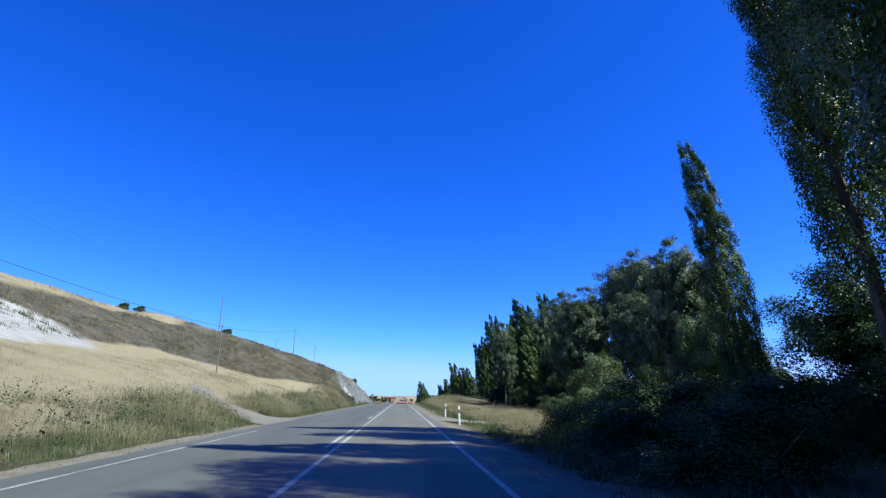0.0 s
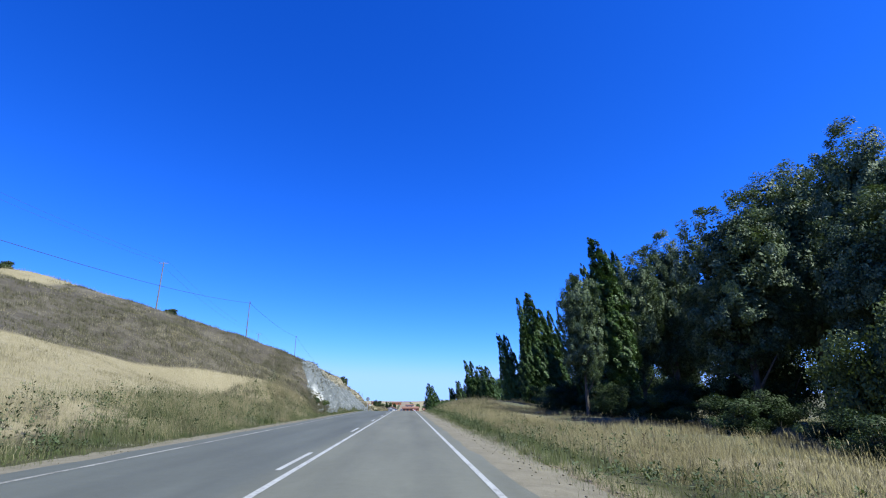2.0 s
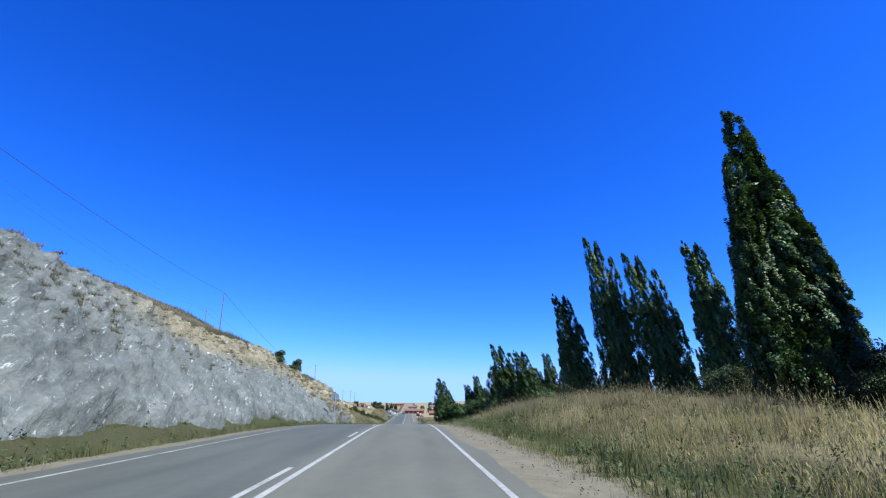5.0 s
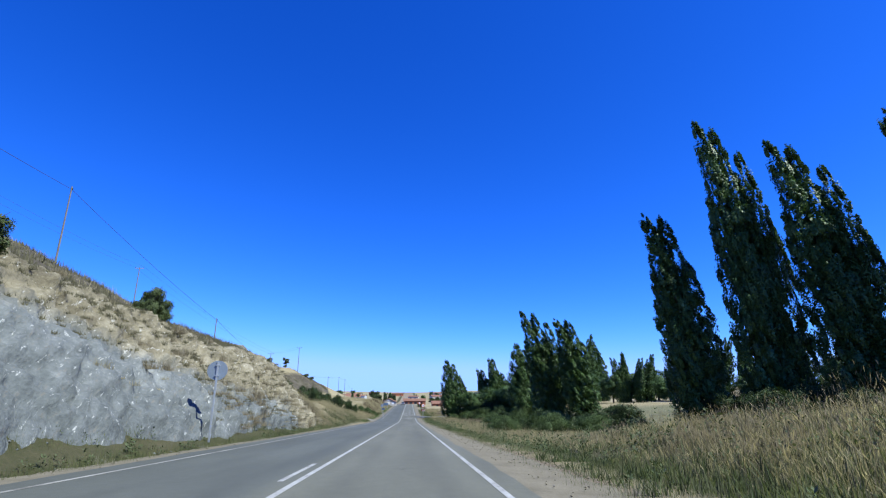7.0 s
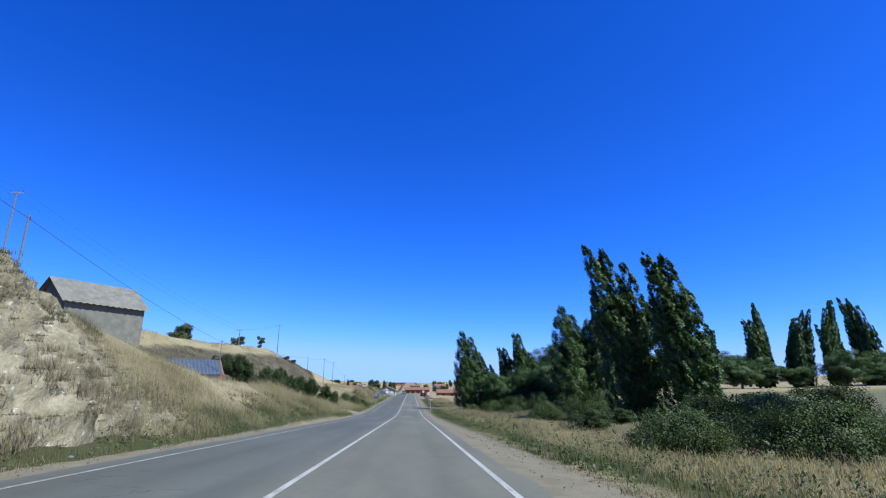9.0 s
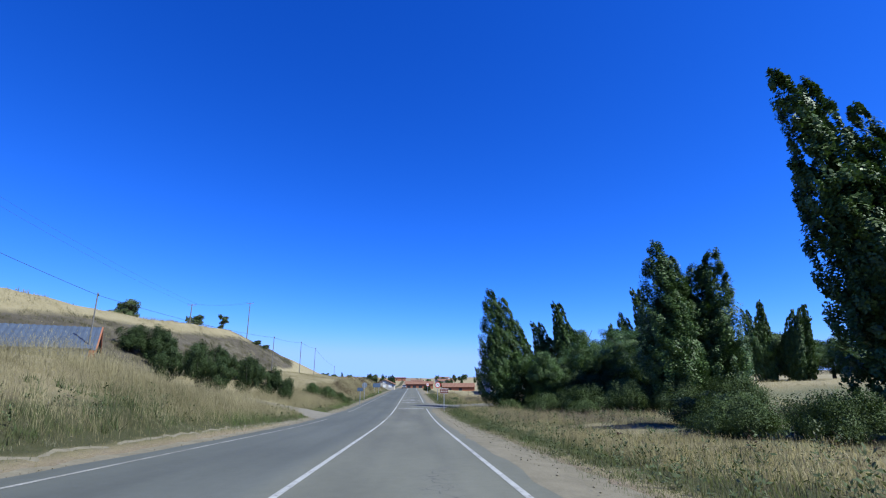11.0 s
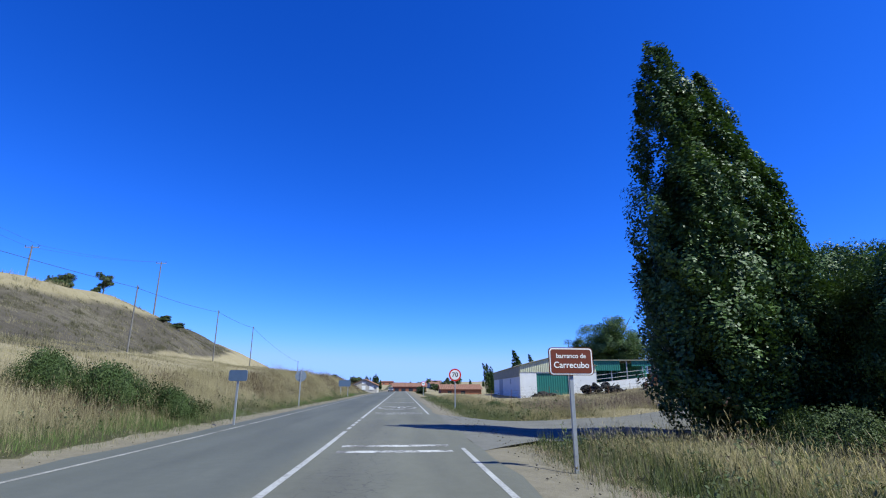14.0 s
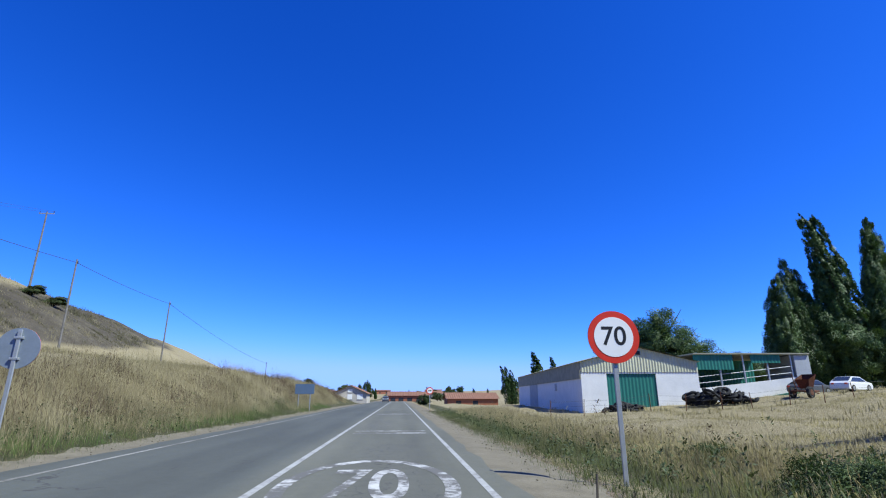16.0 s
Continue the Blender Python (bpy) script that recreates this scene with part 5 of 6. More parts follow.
def farm_shed():
    """White and green farm shed: gabled front, long side, open-topped yard wing."""
    gz = -4.95
    t = thing("farm_shed", "white farm shed with green doors and pale gable", "shed", "", pose(21.2, 329.0, gz, 0, 0, -5))
    W, D, E, A = 12.4, 46.0, 5.3, 6.8

    def top(x):
        return E + (A - E) * (1 - abs(x - W / 2) / (W / 2))
    bm = bmesh.new()
    box(bm, 0, 0.3, 0.0, D, -0.6, E)
    part("side_wall", bm, M["wall"], t)
    part("side_wall", boxes((W - 0.3, W, 0.0, D, -0.6, E)), M["wall"], t)
    part("rear_wall", boxes((0.3, W - 0.3, D - 0.3, D, -0.6, E)), M["wall"], t)
    part("front_wall", boxes((0.3, 2.7, 0, 0.3, -0.6, 4.2)), M["wall"], t)
    part("front_wall", boxes((7.9, W - 0.3, 0, 0.3, -0.6, 4.2)), M["wall"], t)
    part("lintel", boxes((2.7, 7.9, 0.0, 0.3, 4.1, 4.2)), M["wall"], t)
    for k in range(2):
        bm = sheet_ribs(bmesh.new(), 2.7 + 2.6 * k, 5.3 + 2.6 * k, 0.12, -0.4, lambda x: 4.12, 0.33, 0.035)
        door = part("sliding_door", bm, M["green"], t, "green ribbed sliding door")
        part("rail", boxes((2.7 + 2.6 * k, 5.3 + 2.6 * k, -0.02, 0.06, 4.04, 4.12)), M["galv"], door)
    part("gable", sheet_ribs(bmesh.new(), 0.0, W, -0.03, 4.2, top, 0.30, 0.05), M["cream"], t, "pale ribbed gable cladding")
    part("gable_vent", boxes((W / 2 - 0.25, W / 2 + 0.25, -0.12, -0.06, 6.0, 6.4, 0.02)), M["glass"], t)
    for s in (0, 1):
        bm = bmesh.new()
        n = 60
        for k in range(n):
            y0, y1 = -0.35 + (D + 0.7) * k / n, -0.35 + (D + 0.7) * (k + 1) / n
            ym = (y0 + y1) / 2
            xa, xb = (-0.35, W / 2) if s == 0 else (W / 2, W + 0.35)
            za, zb = (E - 0.05, A + 0.05) if s == 0 else (A + 0.05, E - 0.05)
            v = [bm.verts.new(p) for p in ((xa, y0, za), (xb, y0, zb), (xb, ym, zb + .06), (xa, ym, za + .06), (xb, y1, zb), (xa, y1, za))]
            bm.faces.new((v[0], v[1], v[2], v[3]))
            bm.faces.new((v[3], v[2], v[4], v[5]))
        bmesh.ops.remove_doubles(bm, verts=bm.verts[:], dist=0.002)
        part("roof", bm, M["roofgrey"], t, "grey ribbed roof sheets")
    win = part("window", boxes((-0.04, 0.0, 12.0, 13.2, 2.5, 3.3)), M["greywall"], t)
    part("sill", boxes((-0.07, -0.03, 11.94, 13.26, 2.44, 2.5)), M["concrete"], win)
    part("side_fascia", boxes((-0.12, -0.02, 0.0, D, 3.55, E + 0.05)), M["roofgrey"], t, "brownish sheet fascia")
    part("corner_panel", boxes((-0.05, 0.0, 26, 33, -0.2, 3.55)), M["greywall"], t)
    # open-fronted wing on rising ground
    x0, x1, yf = W, W + 12.5, 0.8

    def rising(y0, y1, a0, b0, a1, b1_):
        """A wall whose foot and head climb along x."""
        bm = bmesh.new()
        v = [bm.verts.new(p) for p in ((x0, y0, a0), (x1, y0, a1), (x1, y0, b1_), (x0, y0, b0), (x0, y1, a0), (x1, y1, a1), (x1, y1, b1_), (x0, y1, b0))]
        for q in ((0, 1, 2, 3), (5, 4, 7, 6), (3, 2, 6, 7), (1, 0, 4, 5), (0, 3, 7, 4), (2, 1, 5, 6)):
            bm.faces.new([v[k] for k in q])
        return bm
    part("yard_wall", rising(yf, yf + 0.3, -0.6, 2.5, 0.6, 3.9), M["wall"], t)
    part("yard_plinth", rising(yf - 0.04, yf, -0.6, 0.5, 0.6, 2.6), M["green"], t, "faded green painted plinth")
    part("yard_back", sheet_ribs(bmesh.new(), x0, x1, 11.0, 0.0, lambda x: 6.1, 0.4, 0.05), M["green"], t, "green ribbed sheet wall")
    for k in range(5):
        px = x0 + 0.3 + (x1 - x0 - 2.2) * k / 4
        part("column", boxes((px - 0.07, px + 0.07, yf + 0.05, yf + 0.2, 2.5, 6.1)), M["galv"], t)
    for z in (0.55, 1.2):
        part("rail", tube(bmesh.new(), (x0, yf + 0.12, 2.5 + z), (x1 - 1.5, yf + 0.12, 3.7 + z), 0.035), M["galv"], t)
    part("wing_roof", boxes((x0, x1, yf - 0.3, 11.4, 6.1, 6.24)), M["roofgrey"], t)
    for xa, xb, za in ((x0 + 0.02, x0 + 4.3, 4.5), (x0 + 6.2, x0 + 9.4, 5.2)):
        part("wing_fascia", sheet_ribs(bmesh.new(), xa, xb, yf - 0.06, za, lambda x: 6.08, 0.33, 0.04), M["green"], t, "hanging green sheet panel")
    part("end_block", boxes((x1 - 1.6, x1, yf - 0.1, 6.0, 0.4, 6.0)), M["greywall"], t)
    return t


farm_shed()


def barn(x, y, z, L, D, E, A, yaw, roof, wall, gable, label, name="barn"):
    t = thing(name, label, "barn", "", pose(x, y, z, 0, 0, yaw))
    part("wall", boxes((0, L, 0, 0.25, -1.5, E), (0, L, D - 0.25, D, -1.5, E), (0, 0.25, 0.25, D - 0.25, -1.5, E), (L - 0.25, L, 0.25, D - 0.25, -1.5, E)), M[wall], t)
    for xx in (0.02, L - 0.27):
        bm = bmesh.new()
        lo_ = [bm.verts.new((xx, yy, zz)) for yy, zz in ((0, E), (D, E), (D / 2, A))]
        hi_ = [bm.verts.new((xx + 0.25, yy, zz)) for yy, zz in ((0, E), (D, E), (D / 2, A))]
        bm.faces.new(lo_[::-1])
        bm.faces.new(hi_)
        for k in range(3):
            bm.faces.new((lo_[k], lo_[(k + 1) % 3], hi_[(k + 1) % 3], hi_[k]))
        part("gable", bm, M[gable], t)
    for s in (0, 1):
        bm = bmesh.new()
        n = max(8, int(L / 0.5))
        for k in range(n):
            xa, xb = -0.4 + (L + 0.8) * k / n, -0.4 + (L + 0.8) * (k + 1) / n
            xm = (xa + xb) / 2
            ya, yb = (-0.4, D / 2) if s == 0 else (D / 2, D + 0.4)
            za, zb = (E - 0.1, A + 0.06) if s == 0 else (A + 0.06, E - 0.1)
            v = [bm.verts.new(p) for p in ((xa, ya, za), (xm, ya, za + .07), (xm, yb, zb + .07), (xa, yb, zb), (xb, ya, za), (xb, yb, zb))]
            bm.faces.new((v[0], v[1], v[2], v[3]))
            bm.faces.new((v[1], v[4], v[5], v[2]))
        bmesh.ops.remove_doubles(bm, verts=bm.verts[:], dist=0.002)
        part("roof", bm, M[roof], t)
    return t


def openings(t, rows, y=-0.03):
    for x0, x1, z0, z1 in rows:
        w = part("window", boxes((x0, x1, y, y + 0.05, z0, z1)), M["glass"], t)
        part("sill", boxes((x0 - 0.07, x1 + 0.07, y - 0.03, y + 0.02, z0 - 0.07, z0)), M["white"], w)


h = barn(-43.0, 241.5, -1.9, 17.5, 9, 3.2, 5.4, 28, "roofsteel", "greywall", "greywall", "low barn with blue-grey sheet roof and orange gable edges")
for ya, yb, za, zb in ((-0.4, 4.5, 3.0, 5.42), (4.5, 9.4, 5.42, 3.0)):
    bm = bmesh.new()
    v = [bm.verts.new(p) for p in ((17.95, ya, za - 0.25), (17.95, yb, zb - 0.25), (17.95, yb, zb + 0.12), (17.95, ya, za + 0.12))]
    bmesh.ops.extrude_face_region(bm, geom=[bm.faces.new(v)])
    for q in v:
        q.co.x -= 0.1
    bmesh.ops.recalc_face_normals(bm, faces=bm.faces[:])
    part("verge_board", bm, M["brick"], h, "orange-painted verge board")
part("corner_pier", boxes((17.35, 17.85, -0.3, 0.25, -1.5, 3.0, 0.02)), M["brick"], h, "brick corner pier")
part("door", boxes((17.49, 17.56, 3.2, 4.6, -0.4, 1.9, 0.01)), M["galv"], h, "grey metal door")
barn(-27.5, 212, 4.6, 7, 5, 2.0, 4.2, 60, "hutsheet", "hutsheet", "hutsheet", "small corrugated hut on top of the bank", "hut")
h = barn(-4.6, 386, float(road_z(400)) - 0.2, 12, 6.8, 2.2, 3.7, 90, "tile", "housewall", "housewall", "pale roadside house with tiled roof and white shutters", "house")
for ya, yb, z0, z1 in ((0.8, 2.0, 1.0, 2.0), (3.0, 4.0, 1.0, 2.0), (3.0, 4.0, 2.4, 3.0), (5.2, 6.1, 0.9, 1.7)):
    w = part("window", boxes((-0.05, 0.0, ya, yb, z0, z1)), M["white"], h)
    part("sill", boxes((-0.08, -0.04, ya - 0.06, yb + 0.06, z0 - 0.07, z0)), M["concrete"], w)
vz = float(road_z(430))
h = barn(-1.4, 446, vz - 0.9, 13, 10, 2.6, 3.8, 0, "tile", "brick", "brick", "low orange brick house with clay tile roof", "house")
openings(h, [(0.8, 2.4, 0.6, 1.9), (3.4, 5.0, 0.6, 1.9), (6.2, 7.8, 0.6, 1.9), (9.2, 11.2, 0.6, 1.9)])
h = barn(13.5, 398, vz - 1.0, 12, 9, 1.9, 3.2, 0, "tile", "brick", "brick", "long low brick building with clay tile roof", "house")
openings(h, [(2, 3.2, 0.4, 1.4), (6, 7.2, 0.4, 1.4)])
rng = np.random.default_rng(77)
for k in range(15):
    x, y = rng.uniform(-70, 130), rng.uniform(500, 760)
    if -14 < x < 20 and y < 500:
        continue
    w = rng.uniform(8, 16)
    hh = barn(x, y, float(land_z(x, y)) - 0.4, w, rng.uniform(7, 11), rng.uniform(2.2, 3.4), rng.uniform(3.8, 4.8), rng.uniform(-25, 25), "tile", ("housewall", "greywall", "brick")[k % 3], ("housewall", "greywall", "brick")[k % 3], "village house with clay tile roof", "house")
    tagged(hh, group="village houses")
    openings(hh, [(w * 0.2, w * 0.2 + 1, 1.0, 2.2), (w * 0.65, w * 0.65 + 1, 1.0, 2.2)])
for k in range(70):
    x, y = rng.uniform(-110, 170), rng.uniform(460, 760)
    if -8 < x < 16 and y < 560:
        continue
    plant(("dark1", "bush1", "small1", "pop1")[k % 4], x, y, rng.uniform(4, 8), rng.uniform(2, 4) if k % 4 < 3 else 1.4, k * 37, group="trees by the village")


# ---------- vehicles ----------
def car(x, y, z, yaw, paint, label):
    t = thing("parked_car", label, "car", "parked cars", pose(x, y, z, 0, 0, yaw))
    sec = [(-2.05, .55, .50), (-1.95, .45, .78), (-1.1, .40, .92), (-0.45, .40, 1.38), (0.9, .40, 1.42), (1.75, .42, .98), (2.0, .45, .80), (2.05, .55, .5)]
    bm = bmesh.new()
    rings = []
    for (xx, z0, z1) in sec:
        w = 0.84 if z1 < 1.0 else 0.66
        rings.append([bm.verts.new(p) for p in ((xx, -0.84, z0 - .22), (xx, -0.86, 0.75 if z1 > .76 else z1), (xx, -w, z1), (xx, w, z1), (xx, 0.86, 0.75 if z1 > .76 else z1), (xx, 0.84, z0 - .22))])
    for a, c in zip(rings, rings[1:]):
        for k in range(6):
            bm.faces.new((a[k], a[(k + 1) % 6], c[(k + 1) % 6], c[k]))
    bm.faces.new(rings[0])
    bm.faces.new(rings[-1][::-1])
    bmesh.ops.recalc_face_normals(bm, faces=bm.faces[:])
    part("body", bm, M[paint], t)
    for s in (-1, 1):
        bm = bmesh.new()
        v = [bm.verts.new((xx, s * yy, zz)) for xx, yy, zz in ((-0.95, .852, .94), (1.55, .852, .96), (0.88, .70, 1.34), (-0.38, .70, 1.31))]
        bm.faces.new(v)
        part("side_window", bm, M["glass"], t)
    for xa, za, xb, zb in ((-1.06, .965, -0.5, 1.36), (1.70, 1.03, 0.98, 1.40)):
        bm = bmesh.new()
        s = -1 if xa < 0 else 1
        v = [bm.verts.new(p) for p in ((xa + s * .02, -.74, za), (xa + s * .02, .74, za), (xb + s * .02, .62, zb), (xb + s * .02, -.62, zb))]
        bm.faces.new(v)
        part("windscreen", bm, M["glass"], t)
    for wx in (-1.3, 1.3):
        for wy in (-0.78, 0.78):
            w = part("wheel", tube(bmesh.new(), (wx, wy - 0.1, 0.31), (wx, wy + 0.1, 0.31), 0.31, 0.31, 18), M["rubber"], t)
            part("rim", tube(bmesh.new(), (wx, wy - 0.11, 0.31), (wx, wy + 0.11, 0.31), 0.19, 0.19, 12), M["galv"], w)
    for s in (-0.6, 0.6):
        part("headlight", boxes((-2.06, -1.98, s - 0.16, s + 0.16, 0.62, 0.75, 0.02)), M["signwhite"], t)
        part("tail_light", boxes((1.98, 2.06, s - 0.14, s + 0.14, 0.66, 0.82, 0.02)), M["red"], t)
    return t


car(-1.6, 424, float(road_z(424)), 90, "cargrey", "dark grey car at the village entrance")
car(47.0, 324, float(land_z(47.0, 324)), 200, "carwhite", "white car parked in the farm yard")
car(44.2, 326, float(land_z(44.2, 326)), 190, "cargrey", "grey car parked in the farm yard")

# far sign before the village
t = thing("no_overtaking_sign", "round white road sign with red rim on a steel post", "road sign", "", pose(6.0, 342, float(land_z(6.0, 342))))
hz = 2.2
part("post", boxes((-0.04, 0.04, -0.02, 0.02, -0.4, hz, 0.006)), M["galv"], t)
part("rim", disc(bmesh.new(), 0, -0.04, hz, 0.45, 0.02), M["red"], t, "red border")
part("face", disc(bmesh.new(), 0, -0.053, hz, 0.34, 0.006), M["signwhite"], t, "white face")
part("symbol", boxes((-0.2, -0.02, -0.062, -0.056, hz - 0.07, hz + 0.07, 0.0), (0.02, 0.2, -0.062, -0.056, hz - 0.07, hz + 0.07, 0.0)), M["signblack"], t)

# wire fence along the farm yard
fence = thing("wire_fence", "thin wire fence on rusty posts around the yard", "fence")
prev = None
for k in range(13):
    x = 14.5 + 2.7 * k
    y = 318 - 0.35 * k + 0.3 * math.sin(k * 2.3)
    g = float(land_z(x, y))
    tilt = 0.12 * math.sin(k * 1.9)
    p = Vector((x + tilt, y, g + 1.35))
    part("fence_post", tube(bmesh.new(), (x, y, g - 0.3), p, 0.035, 0.03, 6), M["rust"] if k != 2 else M["white"], fence)
    if prev:
        for zz in (0.15, 0.55, 0.95):
            part("wire", tube(bmesh.new(), prev - Vector((0, 0, zz)), p - Vector((0, 0, zz)), 0.006, 0.006, 4), M["wire"], fence)
    prev = p


def scrap(x, y, s, seed):
    """A heap of old tyres and dark scrap."""
    rg = np.random.default_rng(seed)
    t = thing("scrap_heap", "dark heap of old tyres and scrap in the yard", "scrap heap", "", pose(x, y, float(land_z(x, y))))
    for k in range(44):
        bm = bmesh.new()
        a = rg.uniform(0, 6.28)
        px, py, pz = rg.uniform(-3.2, 3.2) * s, rg.uniform(-1, 1) * s, rg.uniform(0.15, 1.5) * s
        pz *= 1 - 0.55 * abs(px) / (3.2 * s)
        rot = Euler((rg.uniform(-1.2, 1.2), rg.uniform(-0.8, 0.8), a)).to_matrix().to_4x4()
        n, q = 18, 8
        grid = [[bm.verts.new((Matrix.Translation((px, py, pz)) @ rot) @ Vector(((0.42 + 0.16 * math.cos(6.283 * j / q)) * math.cos(6.283 * i_ / n), (0.42 + 0.16 * math.cos(6.283 * j / q)) * math.sin(6.283 * i_ / n), 0.13 * math.sin(6.283 * j / q)))) for j in range(q)] for i_ in range(n)]
        for i_ in range(n):
            for j in range(q):
                bm.faces.new((grid[i_][j], grid[(i_ + 1) % n][j], grid[(i_ + 1) % n][(j + 1) % q], grid[i_][(j + 1) % q]))
        part("tyre", bm, M["rubber"], t, "", True)
    for k in range(8):
        p = Vector((rg.uniform(-3, 3) * s, rg.uniform(-0.8, 0.8) * s, 0.1))
        q_ = p + Vector((rg.uniform(-1.6, 1.6), rg.uniform(-0.6, 0.6), rg.uniform(0.4, 1.5))) * s
        part("scrap_bar", tube(bmesh.new(), p, q_, 0.06, 0.05, 6), M["rust" if k % 2 else "plastic"], t)
    return t


scrap(33.0, 324.2, 1.1, 3)
scrap(24.0, 325.5, 0.5, 4)


def farm_machine(x, y, yaw):
    """Derelict trailed machine: frame, wheels, tilted hopper, drawbar."""
    t = thing("farm_machine", "rusty orange derelict farm machine among dry weeds", "farm machine", "", pose(x, y, float(land_z(x, y)), 0, 0, yaw))
    part("frame", boxes((-1.3, 1.3, -0.6, -0.48, 0.55, 0.68, 0.02), (-1.3, 1.3, 0.48, 0.6, 0.55, 0.68, 0.02), (-1.3, -1.18, -0.48, 0.48, 0.55, 0.68, 0.02), (1.18, 1.3, -0.48, 0.48, 0.55, 0.68, 0.02)), M["rust"], t)
    for s in (-0.75, 0.75):
        w = part("wheel", tube(bmesh.new(), (-0.7, s - 0.12, 0.5), (-0.7, s + 0.12, 0.5), 0.5, 0.5, 20), M["rubber"], t)
        part("rim", tube(bmesh.new(), (-0.7, s - 0.135, 0.5), (-0.7, s + 0.135, 0.5), 0.26, 0.26, 14), M["rust"], w)
    bm = bmesh.new()
    low_, high_ = [], []
    for sx, sy in ((-1, -1), (1, -1), (1, 1), (-1, 1)):
        low_.append(bm.verts.new((0.35 + 0.35 * sx, 0.35 * sy, 0.75)))
        high_.append(bm.verts.new((0.45 + 0.75 * sx, 0.62 * sy, 1.9 + 0.25 * sx)))
    bm.faces.new(low_[::-1])
    for k in range(4):
        j = (k + 1) % 4
        bm.faces.new((low_[k], low_[j], high_[j], high_[k]))
    bmesh.ops.solidify(bm, geom=bm.faces[:], thickness=0.03)
    part("hopper", bm, M["rustorange"], t, "faded rust-orange sheet hopper")
    part("drawbar", tube(bmesh.new(), (1.3, 0, 0.6), (2.6, 0, 0.35), 0.06, 0.05, 8), M["rust"], t)
    part("jib", tube(bmesh.new(), (-1.0, 0.2, 0.6), (-1.5, 0.2, 2.1), 0.05, 0.04, 8), M["rust"], t)
    return t


farm_machine(39.5, 321.0, 25)


# ---------- grass, weeds and stones ----------
TRACKS = [(-30, -4, 22, 41), (4, 10.4, 33.6, 39.2), (-25, -4, 242, 247), (4, 40, 260.5, 274.5)]


def clear_of_tracks(x, y):
    ok = np.ones(len(x), bool)
    for x0, x1, y0, y1 in TRACKS:
        if (x0, y0) == (-30, 22):
            cy = np.interp(-x, [4, 6.5, 9.5, 14, 20], [34.7, 35, 38, 43.5, 51])
            hw = np.interp(-x, [4, 6.5, 9.5, 14, 20], [6.2, 3.5, 2.4, 1.9, 1.3])
            ok &= ~((x < 0) & (-x < 20) & (np.abs(y - cy) < hw))
        elif (x0, y0) == (4, 260.5):
            cy = np.interp(x, [4, 9, 16, 26, 40], [267, 266.5, 267.2, 269.2, 275])
            hw = np.interp(x, [4, 6, 9, 40], [8, 5.2, 3.6, 3.2])
            ok &= ~((x > 0) & (x < 41) & (np.abs(y - cy) < hw))
        else:
            if x0 == -25:
                y0, y1 = np.interp(-x, [4.8, 5.6, 7, 10.5, 16], [239.6, 241.4, 242.2, 244.3, 244.5]), np.interp(-x, [4.8, 6.6, 8.7, 11, 16], [251.2, 248.8, 247.7, 247.1, 246.9])
            ok &= ~((x > x0) & (x < x1) & (y > y0) & (y < y1))
    return ok


